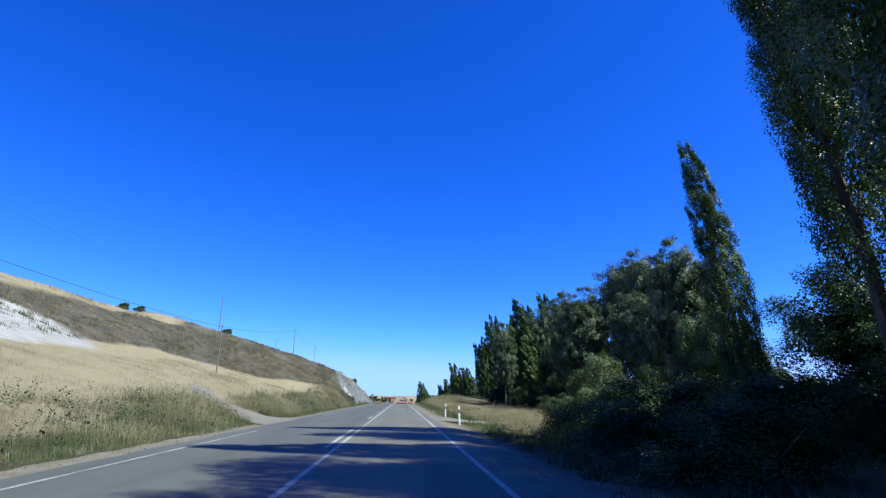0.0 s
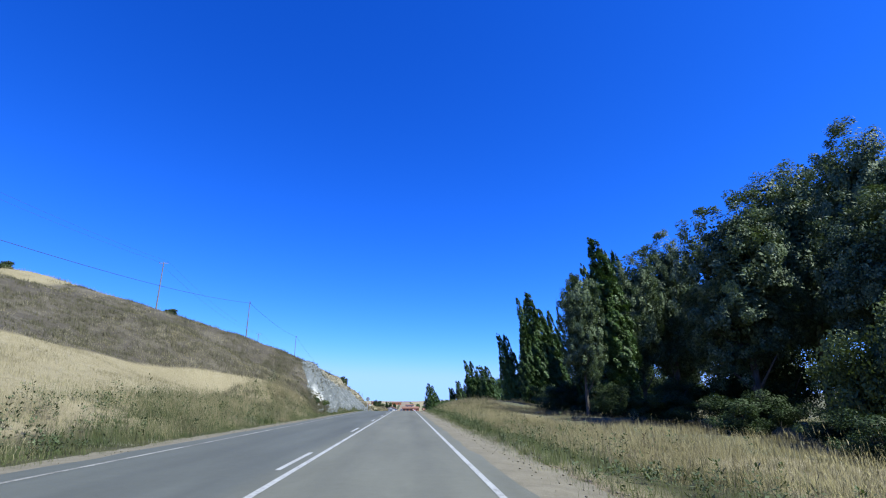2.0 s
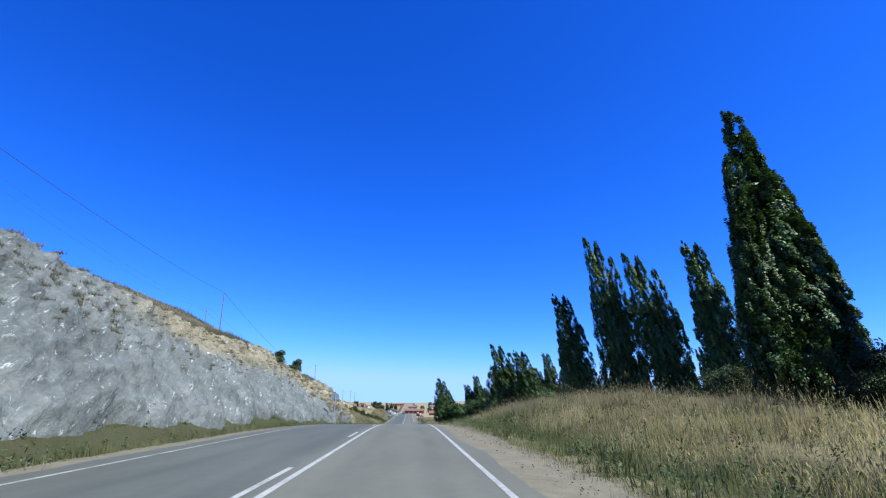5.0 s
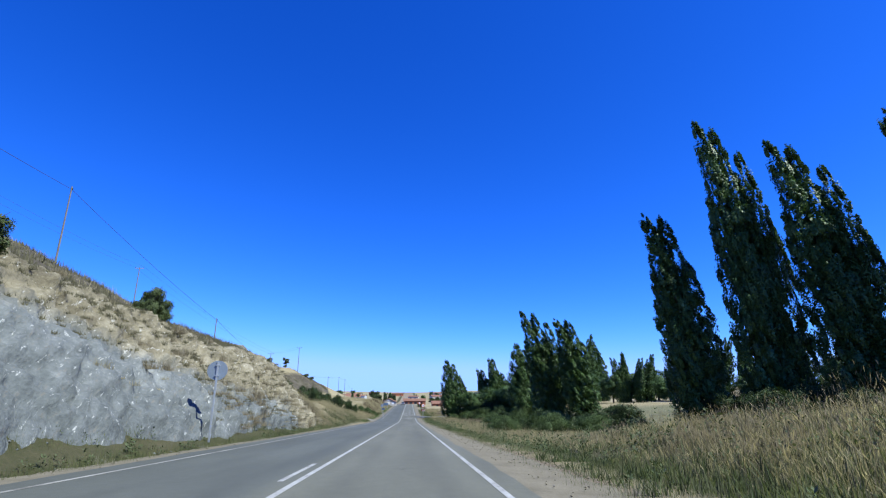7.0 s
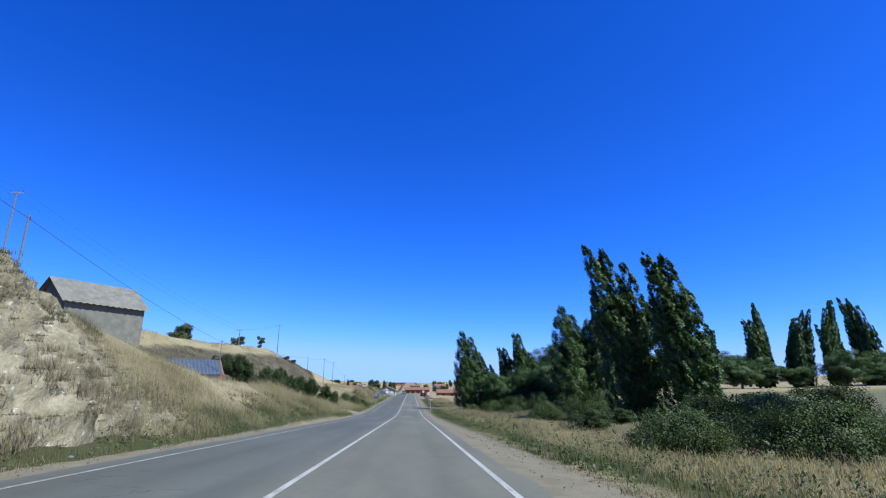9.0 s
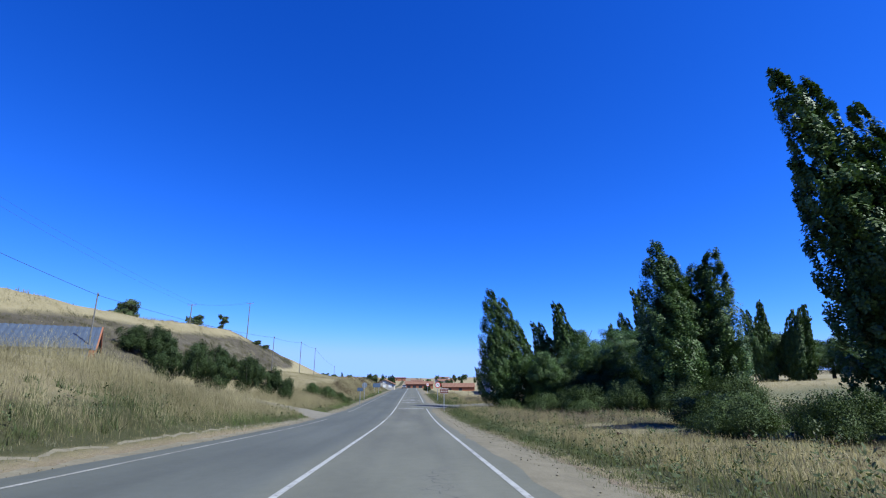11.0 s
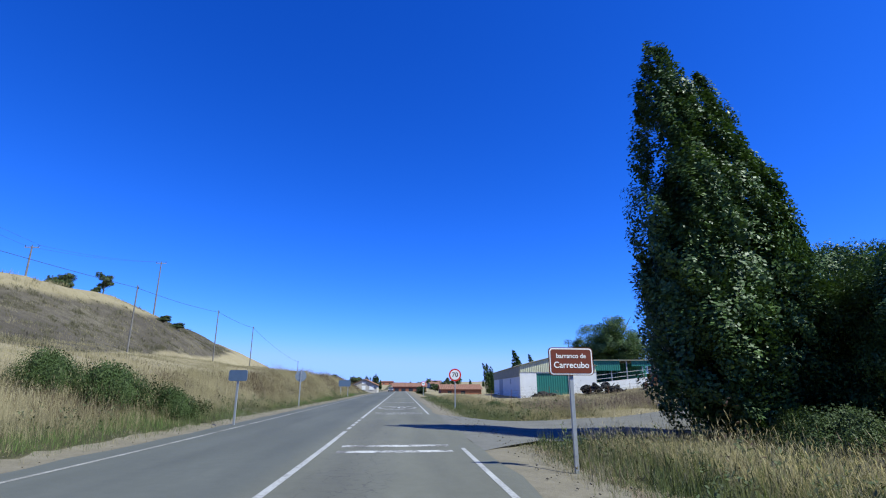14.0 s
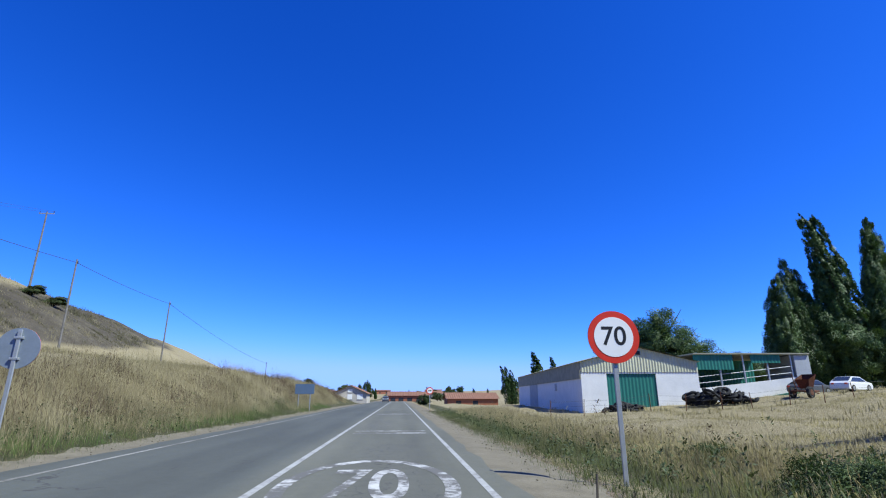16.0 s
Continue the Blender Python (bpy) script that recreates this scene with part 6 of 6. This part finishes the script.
def tufts(name, label, x0, x1, y0, y1, dens, blades, h, w, spread, matkey, seed, patch=0.0, lean=0.5, keep=None, heads=0.0, spots=None):
    """One sheet of many grass tufts; stuff that nobody counts. heads: share of blades with a seed head."""
    rng = np.random.default_rng(seed)
    n = int((x1 - x0) * (y1 - y0) * dens)
    x, y = rng.uniform(x0, x1, n), rng.uniform(y0, y1, n)
    if spots is not None:
        x, y, n = spots[:, 0], spots[:, 1], len(spots)
    k = clear_of_tracks(x, y)
    s = np.sin(x * 0.9 + y * 0.31 + seed) + np.sin(y * 0.77 - x * 0.5 + 2 * seed) + np.sin(y * 0.17 + seed)
    if patch:
        k &= s + rng.normal(0, 0.5, n) > patch * 2 - 1.2
    if matkey == "straw" and spots is None:
        # rank weeds take the place of straw on one stretch of verge
        k &= ~((x > 6.5) & (x < 16) & (y > 112) & (y < 162) & (rng.random(n) < np.interp(y, [112, 122, 150, 162], [0, 0.4, 0.4, 0.2])))
    if keep is not None:
        k &= keep(x, y)
    x, y, s = x[k], y[k], s[k]
    size = np.minimum(rng.lognormal(-0.2, 0.28, len(x)), 1.3) * np.clip(0.80 + 0.2 * s, 0.35, 1.25)
    size *= np.where(x > 0, np.interp(y, [138, 148, 226, 240, 262, 276], [1, 0.52, 0.55, 0.95, 0.95, 0.85]), 1.0)
    n = len(x) * blades
    bx = np.repeat(x, blades) + rng.normal(0, spread, n)
    by = np.repeat(y, blades) + rng.normal(0, spread, n)
    bh = np.repeat(size, blades) * h * rng.uniform(0.35, 1.2, n)
    bz = land_z(bx, by) - 0.03 if spots is None else np.repeat(spots[k][:, 2], blades) - 0.05
    a = rng.uniform(0, 6.283, n)
    ww = w * rng.uniform(0.6, 1.3, n)
    dx, dy = np.cos(a) * ww, np.sin(a) * ww
    b2 = rng.uniform(0, 6.283, n)
    ln = lean * rng.uniform(0.05, 1, n) ** 1.5
    lx, ly = (np.cos(b2) * ln - 0.06) * bh, np.sin(b2) * ln * bh
    tip = bh * np.sqrt(np.clip(1 - ln ** 2, 0.2, 1))
    p0 = np.stack([bx - dx, by - dy, bz], -1)
    p1 = np.stack([bx + dx, by + dy, bz], -1)
    q = np.stack([bx + lx, by + ly, bz + tip], -1)
    v = np.stack([p0, p1, q], 1).reshape(-1, 3)
    if heads:
        j = rng.random(n) < heads
        L, W = (0.04 + 0.08 * rng.random(j.sum()))[:, None], (0.008 + 0.010 * rng.random(j.sum()))[:, None]
        up = np.stack([lx[j], ly[j], tip[j]], -1)
        up = up / np.linalg.norm(up, axis=1)[:, None] + rng.normal(0, 0.3, up.shape)
        sd = np.stack([np.cos(a[j]), np.sin(a[j]), 0 * a[j]], -1)
        e = q[j]
        hv = np.stack([e - up * L, e + sd * W - up * L * 0.1, e + up * L * 0.6], 1).reshape(-1, 3)
        v = np.concatenate([v, hv])
    f = np.arange(len(v)).reshape(-1, 3)
    return tagged(raw(name, v, f, M[matkey]), label, "grass", kind="stuff")


def cut_free(x, y):
    return ~((x < 0) & (y > 98) & (y < 186) & (-x > 6.5))


def rock_spots(count, y0, y1, u0, u1, seed):
    """Places on the rough rock surface between two heights of the face."""
    rng = np.random.default_rng(seed)
    a = rng.integers(np.searchsorted(ry, y0), np.searchsorted(ry, y1), count)
    c = (u0 + (u1 - u0) * rng.random(count) ** 0.8) * (len(ru) - 1)
    c = c.astype(int)
    return np.stack([RX2[a, c], RY[a, c], RZ2[a, c]], -1)


ST = "tall dry straw-coloured roadside grass"
GG, GW, DW = "short green grass along the shoulder", "taller green weeds in the verge", "brown seeded weeds standing in the grass"
tufts("dry_grass", ST, -11.5, -6.6, -4, 330, 20, 13, 0.80, 0.0042, 0.25, "straw", 1, 0.3, 0.85, keep=cut_free, heads=0.35)
tufts("dry_grass", ST, 7.4, 10, -4, 330, 26, 14, 0.56, 0.0036, 0.25, "straw", 2, 0.35, 0.95, heads=0.6)
tufts("dry_grass", ST, 10, 13.5, -4, 280, 18, 13, 0.64, 0.005, 0.25, "straw", 22, 0.25, 0.95, heads=0.6)
tufts("dry_grass", ST, 13.5, 24, 34, 276, 5.0, 9, 0.6, 0.011, 0.25, "straw", 3, 0.3, heads=0.2)
tufts("dry_grass", ST, -24, -11.5, -4, 98, 6.0, 9, 0.34, 0.010, 0.3, "straw", 4)
tufts("dry_grass", ST, -26, -11.5, 196, 345, 5.0, 9, 0.36, 0.012, 0.3, "straw", 5)
tufts("green_grass", GG, -8.0, -5.75, -4, 330, 20, 10, 0.32, 0.005, 0.2, "greengrass", 6, 0.0, 0.8)
tufts("green_grass", GG, 5.2, 9.0, -4, 330, 17, 11, 0.30, 0.005, 0.2, "greengrass", 7, 0.0, 0.8)
tufts("green_grass", GW, -9.5, -6.3, -4, 232, 10, 11, 0.62, 0.005, 0.16, "greengrass", 8, 0.55, 0.6, keep=cut_free, heads=0.3)
tufts("green_grass", GW, 6.2, 12.5, -4, 276, 5, 11, 0.55, 0.005, 0.16, "greengrass", 9, 0.55, 0.6, heads=0.3)
tufts("green_grass", GW, 6.0, 9.6, 196, 282, 7, 11, 0.5, 0.007, 0.2, "greengrass", 29, 0.3, 0.6, heads=0.3)
tufts("low_weeds", "leafy green weeds among the grass", 5.6, 12.5, -4, 278, 3.2, 30, 0.40, 0.012, 0.10, "olive", 27, 0.6, 0.95)
tufts("low_weeds", "leafy green weeds among the grass", -9.8, -6.4, -4, 245, 2.0, 30, 0.42, 0.012, 0.10, "olive", 28, 0.6, 0.95, keep=cut_free)
tufts("dry_weeds", DW, 7.2, 13, 20, 330, 1.3, 11, 0.85, 0.005, 0.12, "weed", 10, 0.35, 0.5, heads=1.0)
tufts("dry_weeds", DW, 8.0, 16, 112, 160, 20, 13, 0.62, 0.0042, 0.24, "weed", 23, 0.15, 1.0, heads=0.7)
tufts("dry_weeds", DW, 8.6, 16, 112, 160, 2.4, 12, 1.1, 0.0042, 0.12, "weed", 65, 0.2, 1.0, heads=1.0)
tufts("low_weeds", "low leafy weeds in the dry verge", 6.6, 11, 108, 162, 5, 30, 0.34, 0.014, 0.16, "greengrass", 66, 0.3, 0.95)
tufts("green_grass", GW, 7, 15, 108, 160, 4, 12, 0.62, 0.005, 0.2, "greengrass", 61, 0.5, 0.7, heads=0.4)
tufts("low_weeds", "leafy green weeds among the grass", 7, 15, 108, 160, 1.2, 40, 0.65, 0.012, 0.14, "olive", 62, 0.6, 0.9)
tufts("dry_weeds", DW, -10.5, -7.2, -4, 330, 1.6, 11, 0.85, 0.005, 0.1, "weed", 11, 0.45, 0.5, keep=cut_free, heads=1.0)


def scrub_zone(x, y):
    l0 = np.interp(y, SCRUB_Y, SCRUB_LOW) + np.interp(y, [100, 106, 180, 190], [0, 1.6, 1.2, 0])
    h0 = np.interp(y, [-60, 20, 90, 104, 180, 200, 285, 325, 420], [44, 44, 42.5, 42, 43, 55, 43, 38, 61])
    return (-x > l0) & (-x < h0)


tufts("scrub", "dark dry scrub tussocks on the slope", -60, -7.5, -10, 355, 1.0, 26, 0.48, 0.028, 0.26, "tussock", 12, 0.15, 0.98, scrub_zone)
tufts("scrub_straw", "pale dry grass among the scrub", -56, -9, -10, 355, 0.7, 14, 0.42, 0.016, 0.3, "straw", 79, 0.35, 0.9, scrub_zone)
tufts("ridge_grass", "golden grass on the ridge", -56, -40, -10, 355, 1.2, 7, 0.55, 0.03, 0.25, "straw", 13, 0.2, 0.5, lambda x, y: ~scrub_zone(x, y))
tufts("slope_scrub", "grey-brown scrub tussocks on the steep slope", -34, -11, 70, 112, 2.4, 26, 0.42, 0.013, 0.22, "tussock", 80, 0.25, 0.9, scrub_zone)
CT = "small dry tussocks dotting the upper rock face"
tufts("cutting_tussock", CT, 0, 1, 0, 1, 1, 70, 0.17, 0.012, 0.09, "tussock", 14, 0, 0.97, spots=rock_spots(950, 104, 165, 0.42, 1.0, 41))
tufts("cutting_tussock", CT, 0, 1, 0, 1, 1, 110, 0.21, 0.012, 0.13, "tussock", 24, 0, 0.97, spots=rock_spots(520, 158, 192, 0.05, 1.0, 42))
tufts("cutting_tussock", CT, 0, 1, 0, 1, 1, 40, 0.24, 0.008, 0.10, "straw", 26, 0, 0.9, spots=rock_spots(110, 150, 192, 0.0, 1.0, 43))
tufts("cutting_tussock", "grey-brown shrubs at the foot of the crumbling bank", 0, 1, 0, 1, 1, 160, 0.52, 0.010, 0.26, "weed", 45, 0, 0.8, spots=rock_spots(110, 160, 192, 0.0, 0.4, 46))
tufts("cutting_tussock", "rounded dry bushes clinging to the crumbling bank", 0, 1, 0, 1, 1, 260, 0.42, 0.009, 0.2, "weed", 49, 0, 0.95, spots=rock_spots(46, 152, 190, 0.25, 0.95, 50))
tufts("cutting_tussock", "dark scrub creeping over the edge of the rock", 0, 1, 0, 1, 1, 110, 0.34, 0.012, 0.2, "tussock", 47, 0, 0.85, spots=rock_spots(130, 93, 100.5, 0.0, 1.0, 48))
tufts("slope_scrub", "dark dry scrub beside the rock face", -13, -7.6, 80, 101, 6, 24, 0.42, 0.010, 0.2, "tussock", 25, 0.2, 0.8)
tufts("dry_grass", "dry tussocks along the top of the cutting", -14.8, -11.8, 99, 192, 9, 30, 0.42, 0.009, 0.2, "tussock", 15, 0.0, 0.6)
tufts("dry_grass", ST, 20, 70, 40, 345, 0.5, 7, 0.6, 0.03, 0.25, "straw", 16, 0.2)


def stones(name, x0, x1, y0, y1, count, r, matkey, seed, label):
    rng = np.random.default_rng(seed)
    base_v = np.array([(1, 0, 0), (-1, 0, 0), (0, 1, 0), (0, -1, 0), (0, 0, 1), (0, 0, -1)], float)
    base_f = np.array([(0, 2, 4), (2, 1, 4), (1, 3, 4), (3, 0, 4), (2, 0, 5), (1, 2, 5), (3, 1, 5), (0, 3, 5)])
    x, y = rng.uniform(x0, x1, count), rng.uniform(y0, y1, count)
    s = np.minimum(r * rng.lognormal(0, 0.5, count), r * 1.8)
    z = np.maximum(land_z(x, y), np.where(np.abs(x) < 5.5, road_z(y) - 0.02, -99)) + s * 0.2
    v = base_v[None] * s[:, None, None] * rng.uniform(0.7, 1.25, (count, 6, 3)) * np.array([1, 1, 0.55]) + np.stack([x, y, z], -1)[:, None]
    f = base_f[None] + (np.arange(count) * 6)[:, None, None]
    return tagged(raw(name, v.reshape(-1, 3), f.reshape(-1, 3), M[matkey]), label, "stones", kind="stuff")


stones("loose_stones", 4.3, 6.0, -4, 330, 4200, 0.018, "gravel", 31, "small loose stones on the shoulder")
stones("loose_stones", -7.2, -5.1, -4, 330, 4200, 0.018, "gravel", 32, "small loose stones on the shoulder")
stones("fallen_rock", -7.8, -6.2, 98, 186, 1300, 0.06, "rock", 33, "fallen rock fragments at the foot of the cutting")
stones("rock_chip", -12.5, -7.2, 100, 188, 1200, 0.07, "rock", 34, "loose pale rock chips on the face of the cutting")
tufts("toe_grass", "grey-green grass at the foot of the cutting", -7.4, -6.0, 97, 194, 40, 9, 0.36, 0.008, 0.15, "greengrass", 17, 0.0)

tufts("low_weeds", "leafy green weeds along the gravel edge", 5.5, 7.6, -4, 330, 7, 26, 0.26, 0.013, 0.14, "greengrass", 54, 0.25, 0.95)
tufts("low_weeds", "leafy green weeds along the gravel edge", -8.0, -6.3, -4, 330, 6, 26, 0.28, 0.013, 0.14, "greengrass", 55, 0.25, 0.95, keep=cut_free)
tufts("dry_weeds", "tall dead thistles beside the side road", 10, 18, 275.5, 282, 14, 12, 1.1, 0.005, 0.15, "thistle", 56, 0.1, 0.6, heads=1.0)
tufts("dry_weeds", "dry weeds on the bank above the side road", 18, 36, 279, 288, 5, 10, 1.2, 0.007, 0.2, "weed", 57, 0.0, 0.5, heads=0.8)
tufts("field_grass", "short dry grass of the field", 9, 30, 142, 262, 9, 8, 0.26, 0.009, 0.25, "weed", 63, 0.1, 0.7)
tufts("field_grass", "short dry grass of the field", 9, 30, 165, 262, 5, 8, 0.28, 0.010, 0.25, "greengrass", 64, 0.3, 0.7)
tufts("low_weeds", "leafy green weeds beside the junction", 6.0, 13, 236, 261, 5, 32, 0.40, 0.012, 0.16, "greengrass", 67, 0.35, 0.95)
tufts("green_grass", GG, 5.3, 7.2, 196, 330, 14, 12, 0.30, 0.006, 0.2, "greengrass", 68, 0.1, 0.9)
tufts("dry_grass", ST, -16, -6.8, 222, 243.5, 18, 13, 0.95, 0.005, 0.25, "straw", 69, 0.0, 0.8, heads=0.6)
tufts("dry_grass", "tall pale straw on the mound past the gravel track", -14, -7.2, 248, 258, 16, 13, 1.0, 0.005, 0.25, "straw", 74, 0.0, 0.8, heads=0.6)
tufts("dry_grass", "tall feathery golden grass along the verge", -12.5, -7.2, 258, 372, 14, 13, 0.68, 0.0045, 0.25, "straw", 75, 0.05, 0.7, heads=0.7)
tufts("fresh_grass", "fresh green grass at the foot of the verge", -7.4, -6.1, 225, 340, 16, 12, 0.42, 0.006, 0.2, "freshgrass", 76, 0.25, 0.8)
tufts("dry_weeds", "brown dead weeds in the golden verge", -12, -7.6, 262, 372, 6, 14, 0.85, 0.0045, 0.18, "dock", 77, 0.5, 0.6, heads=0.8)
tufts("dry_weeds", "dry weeds at the mouth of the side road", 4.9, 7.4, 254.5, 260, 9, 12, 0.42, 0.005, 0.16, "weed", 70, 0.1, 0.9, heads=0.6)
tufts("green_grass", GW, -12.5, -6.7, 4, 92, 11, 12, 0.82, 0.005, 0.2, "greengrass", 71, 0.2, 0.7, heads=0.4)
tufts("green_grass", GW, 6.0, 8.6, 277, 304, 10, 12, 0.55, 0.005, 0.2, "greengrass", 72, 0.2, 0.8, heads=0.5)
tufts("field_grass", "short pale dry grass before the farm yard", 9, 44, 282, 318, 12, 8, 0.24, 0.008, 0.25, "straw", 78, 0.0, 0.9, heads=0.3)
tufts("feather_grass", "pale feathery grass with drooping heads", 8.2, 12, 277, 330, 13, 12, 0.62, 0.004, 0.24, "straw", 73, 0.1, 0.8, heads=1.0)
SG = "sparse dry grass creeping over the gravel"
tufts("shoulder_grass", SG, 4.5, 6.0, -4, 330, 5, 9, 0.16, 0.006, 0.08, "straw", 51, 0.35, 0.95)
tufts("shoulder_grass", SG, -6.6, -5.3, -4, 330, 6, 9, 0.16, 0.006, 0.08, "straw", 52, 0.3, 0.95)
tufts("shoulder_grass", SG, 4.8, 5.9, -4, 330, 7, 9, 0.20, 0.007, 0.10, "greengrass", 53, 0.35, 0.95)


def forbs(name, label, x0, x1, y0, y1, dens, h, leaf, per, matkey, seed, patch=0.2, keep=None):
    """Branching weeds: short stems set with many small leaves, in drifts."""
    rng = np.random.default_rng(seed)
    n = int((x1 - x0) * (y1 - y0) * dens)
    x, y = rng.uniform(x0, x1, n), rng.uniform(y0, y1, n)
    drift = np.sin(x * 0.6 + y * 0.23 + seed) + np.sin(y * 0.41 - x * 0.35 + 2 * seed) + np.sin(y * 1.3 + seed)
    k = clear_of_tracks(x, y) & (drift + rng.normal(0, 0.6, n) > patch * 3 - 1.5)
    if keep is not None:
        k &= keep(x, y)
    x, y, n = x[k], y[k], int(k.sum())
    hh = h * rng.lognormal(-0.1, 0.35, n)
    m = n * per
    up = rng.uniform(0.08, 1.0, m)
    H = np.repeat(hh, per)
    a = rng.uniform(0, 6.283, m)
    reach = H * 0.34 * (1.15 - up) * rng.uniform(0.2, 1.2, m)
    c = np.stack([np.repeat(x, per) + np.cos(a) * reach, np.repeat(y, per) + np.sin(a) * reach, 0 * a], -1)
    c[:, 2] = np.repeat(land_z(x, y), per) + H * up
    tilt = rng.uniform(-0.2, 1.1, m)
    d = np.stack([np.cos(a) * np.cos(tilt), np.sin(a) * np.cos(tilt), np.sin(tilt)], -1)
    w = np.stack([-np.sin(a), np.cos(a), rng.normal(0, 0.4, m)], -1)
    L = (leaf * rng.uniform(0.6, 1.4, m))[:, None]
    q = np.stack([c, c + d * L * 0.5 + w * L * 0.22, c + d * L, c + d * L * 0.5 - w * L * 0.22], 1).reshape(-1, 3)
    return tagged(raw(name, q, np.arange(m * 4).reshape(-1, 4), M[matkey]), label, "weeds", kind="stuff")


LW = "leafy branching weeds in the verge"
forbs("verge_weeds", LW, 5.7, 9.5, -4, 330, 2.6, 0.34, 0.085, 20, "forb", 81, 0.25)
forbs("verge_weeds", LW, 7.5, 14, 20, 290, 0.55, 0.62, 0.10, 30, "forb", 82, 0.5)
forbs("verge_weeds", LW, -8.6, -6.4, -4, 330, 1.8, 0.38, 0.085, 20, "forb", 83, 0.3, keep=cut_free)
forbs("verge_weeds", LW, -12, -6.6, -4, 96, 1.5, 0.72, 0.10, 28, "forb", 89, 0.35)
forbs("verge_weeds", LW, -7.3, -5.9, 97, 194, 3.0, 0.3, 0.08, 20, "forb", 91, 0.2)
forbs("thistles", "dry pinkish thistles at the mouth of the side road", 9.5, 18, 275.5, 281.5, 4.5, 0.9, 0.06, 46, "thistle", 90, 0.2)
forbs("dead_dock", "dark brown dead dock standing in the dry grass", 7.6, 13, 276, 300, 0.5, 0.7, 0.09, 46, "dock", 84, 0.8)
forbs("verge_weeds", "dark green leafy weeds spreading in the dry grass", 8, 22, 238, 258, 1.1, 0.5, 0.10, 34, "forb", 92, 0.45)
tufts("dry_weeds", "reddish dry weeds in the verge before the junction", 8.5, 20, 238, 257, 5, 12, 0.75, 0.0045, 0.18, "thistle", 93, 0.4, 0.7, heads=0.8)
forbs("dead_dock", "dark brown dead dock standing in the dry grass", 7.2, 14, 40, 262, 0.1, 0.7, 0.08, 40, "dock", 85, 0.6)
tufts("dusty_weeds", "pale dusty weeds at the edge of the gravel", 5.0, 6.3, -4, 330, 2.6, 42, 0.24, 0.006, 0.12, "dust", 86, 0.45, 0.98)
tufts("dusty_weeds", "pale dusty weeds at the edge of the gravel", -7.0, -5.9, -4, 330, 2.0, 36, 0.22, 0.006, 0.12, "dust", 87, 0.45, 0.98)
tufts("feather_grass", "tall thin feathery grass stalks with pale heads", 7.6, 14, 24, 330, 1.6, 11, 1.05, 0.0022, 0.2, "straw", 88, 0.3, 0.55, heads=1.0)
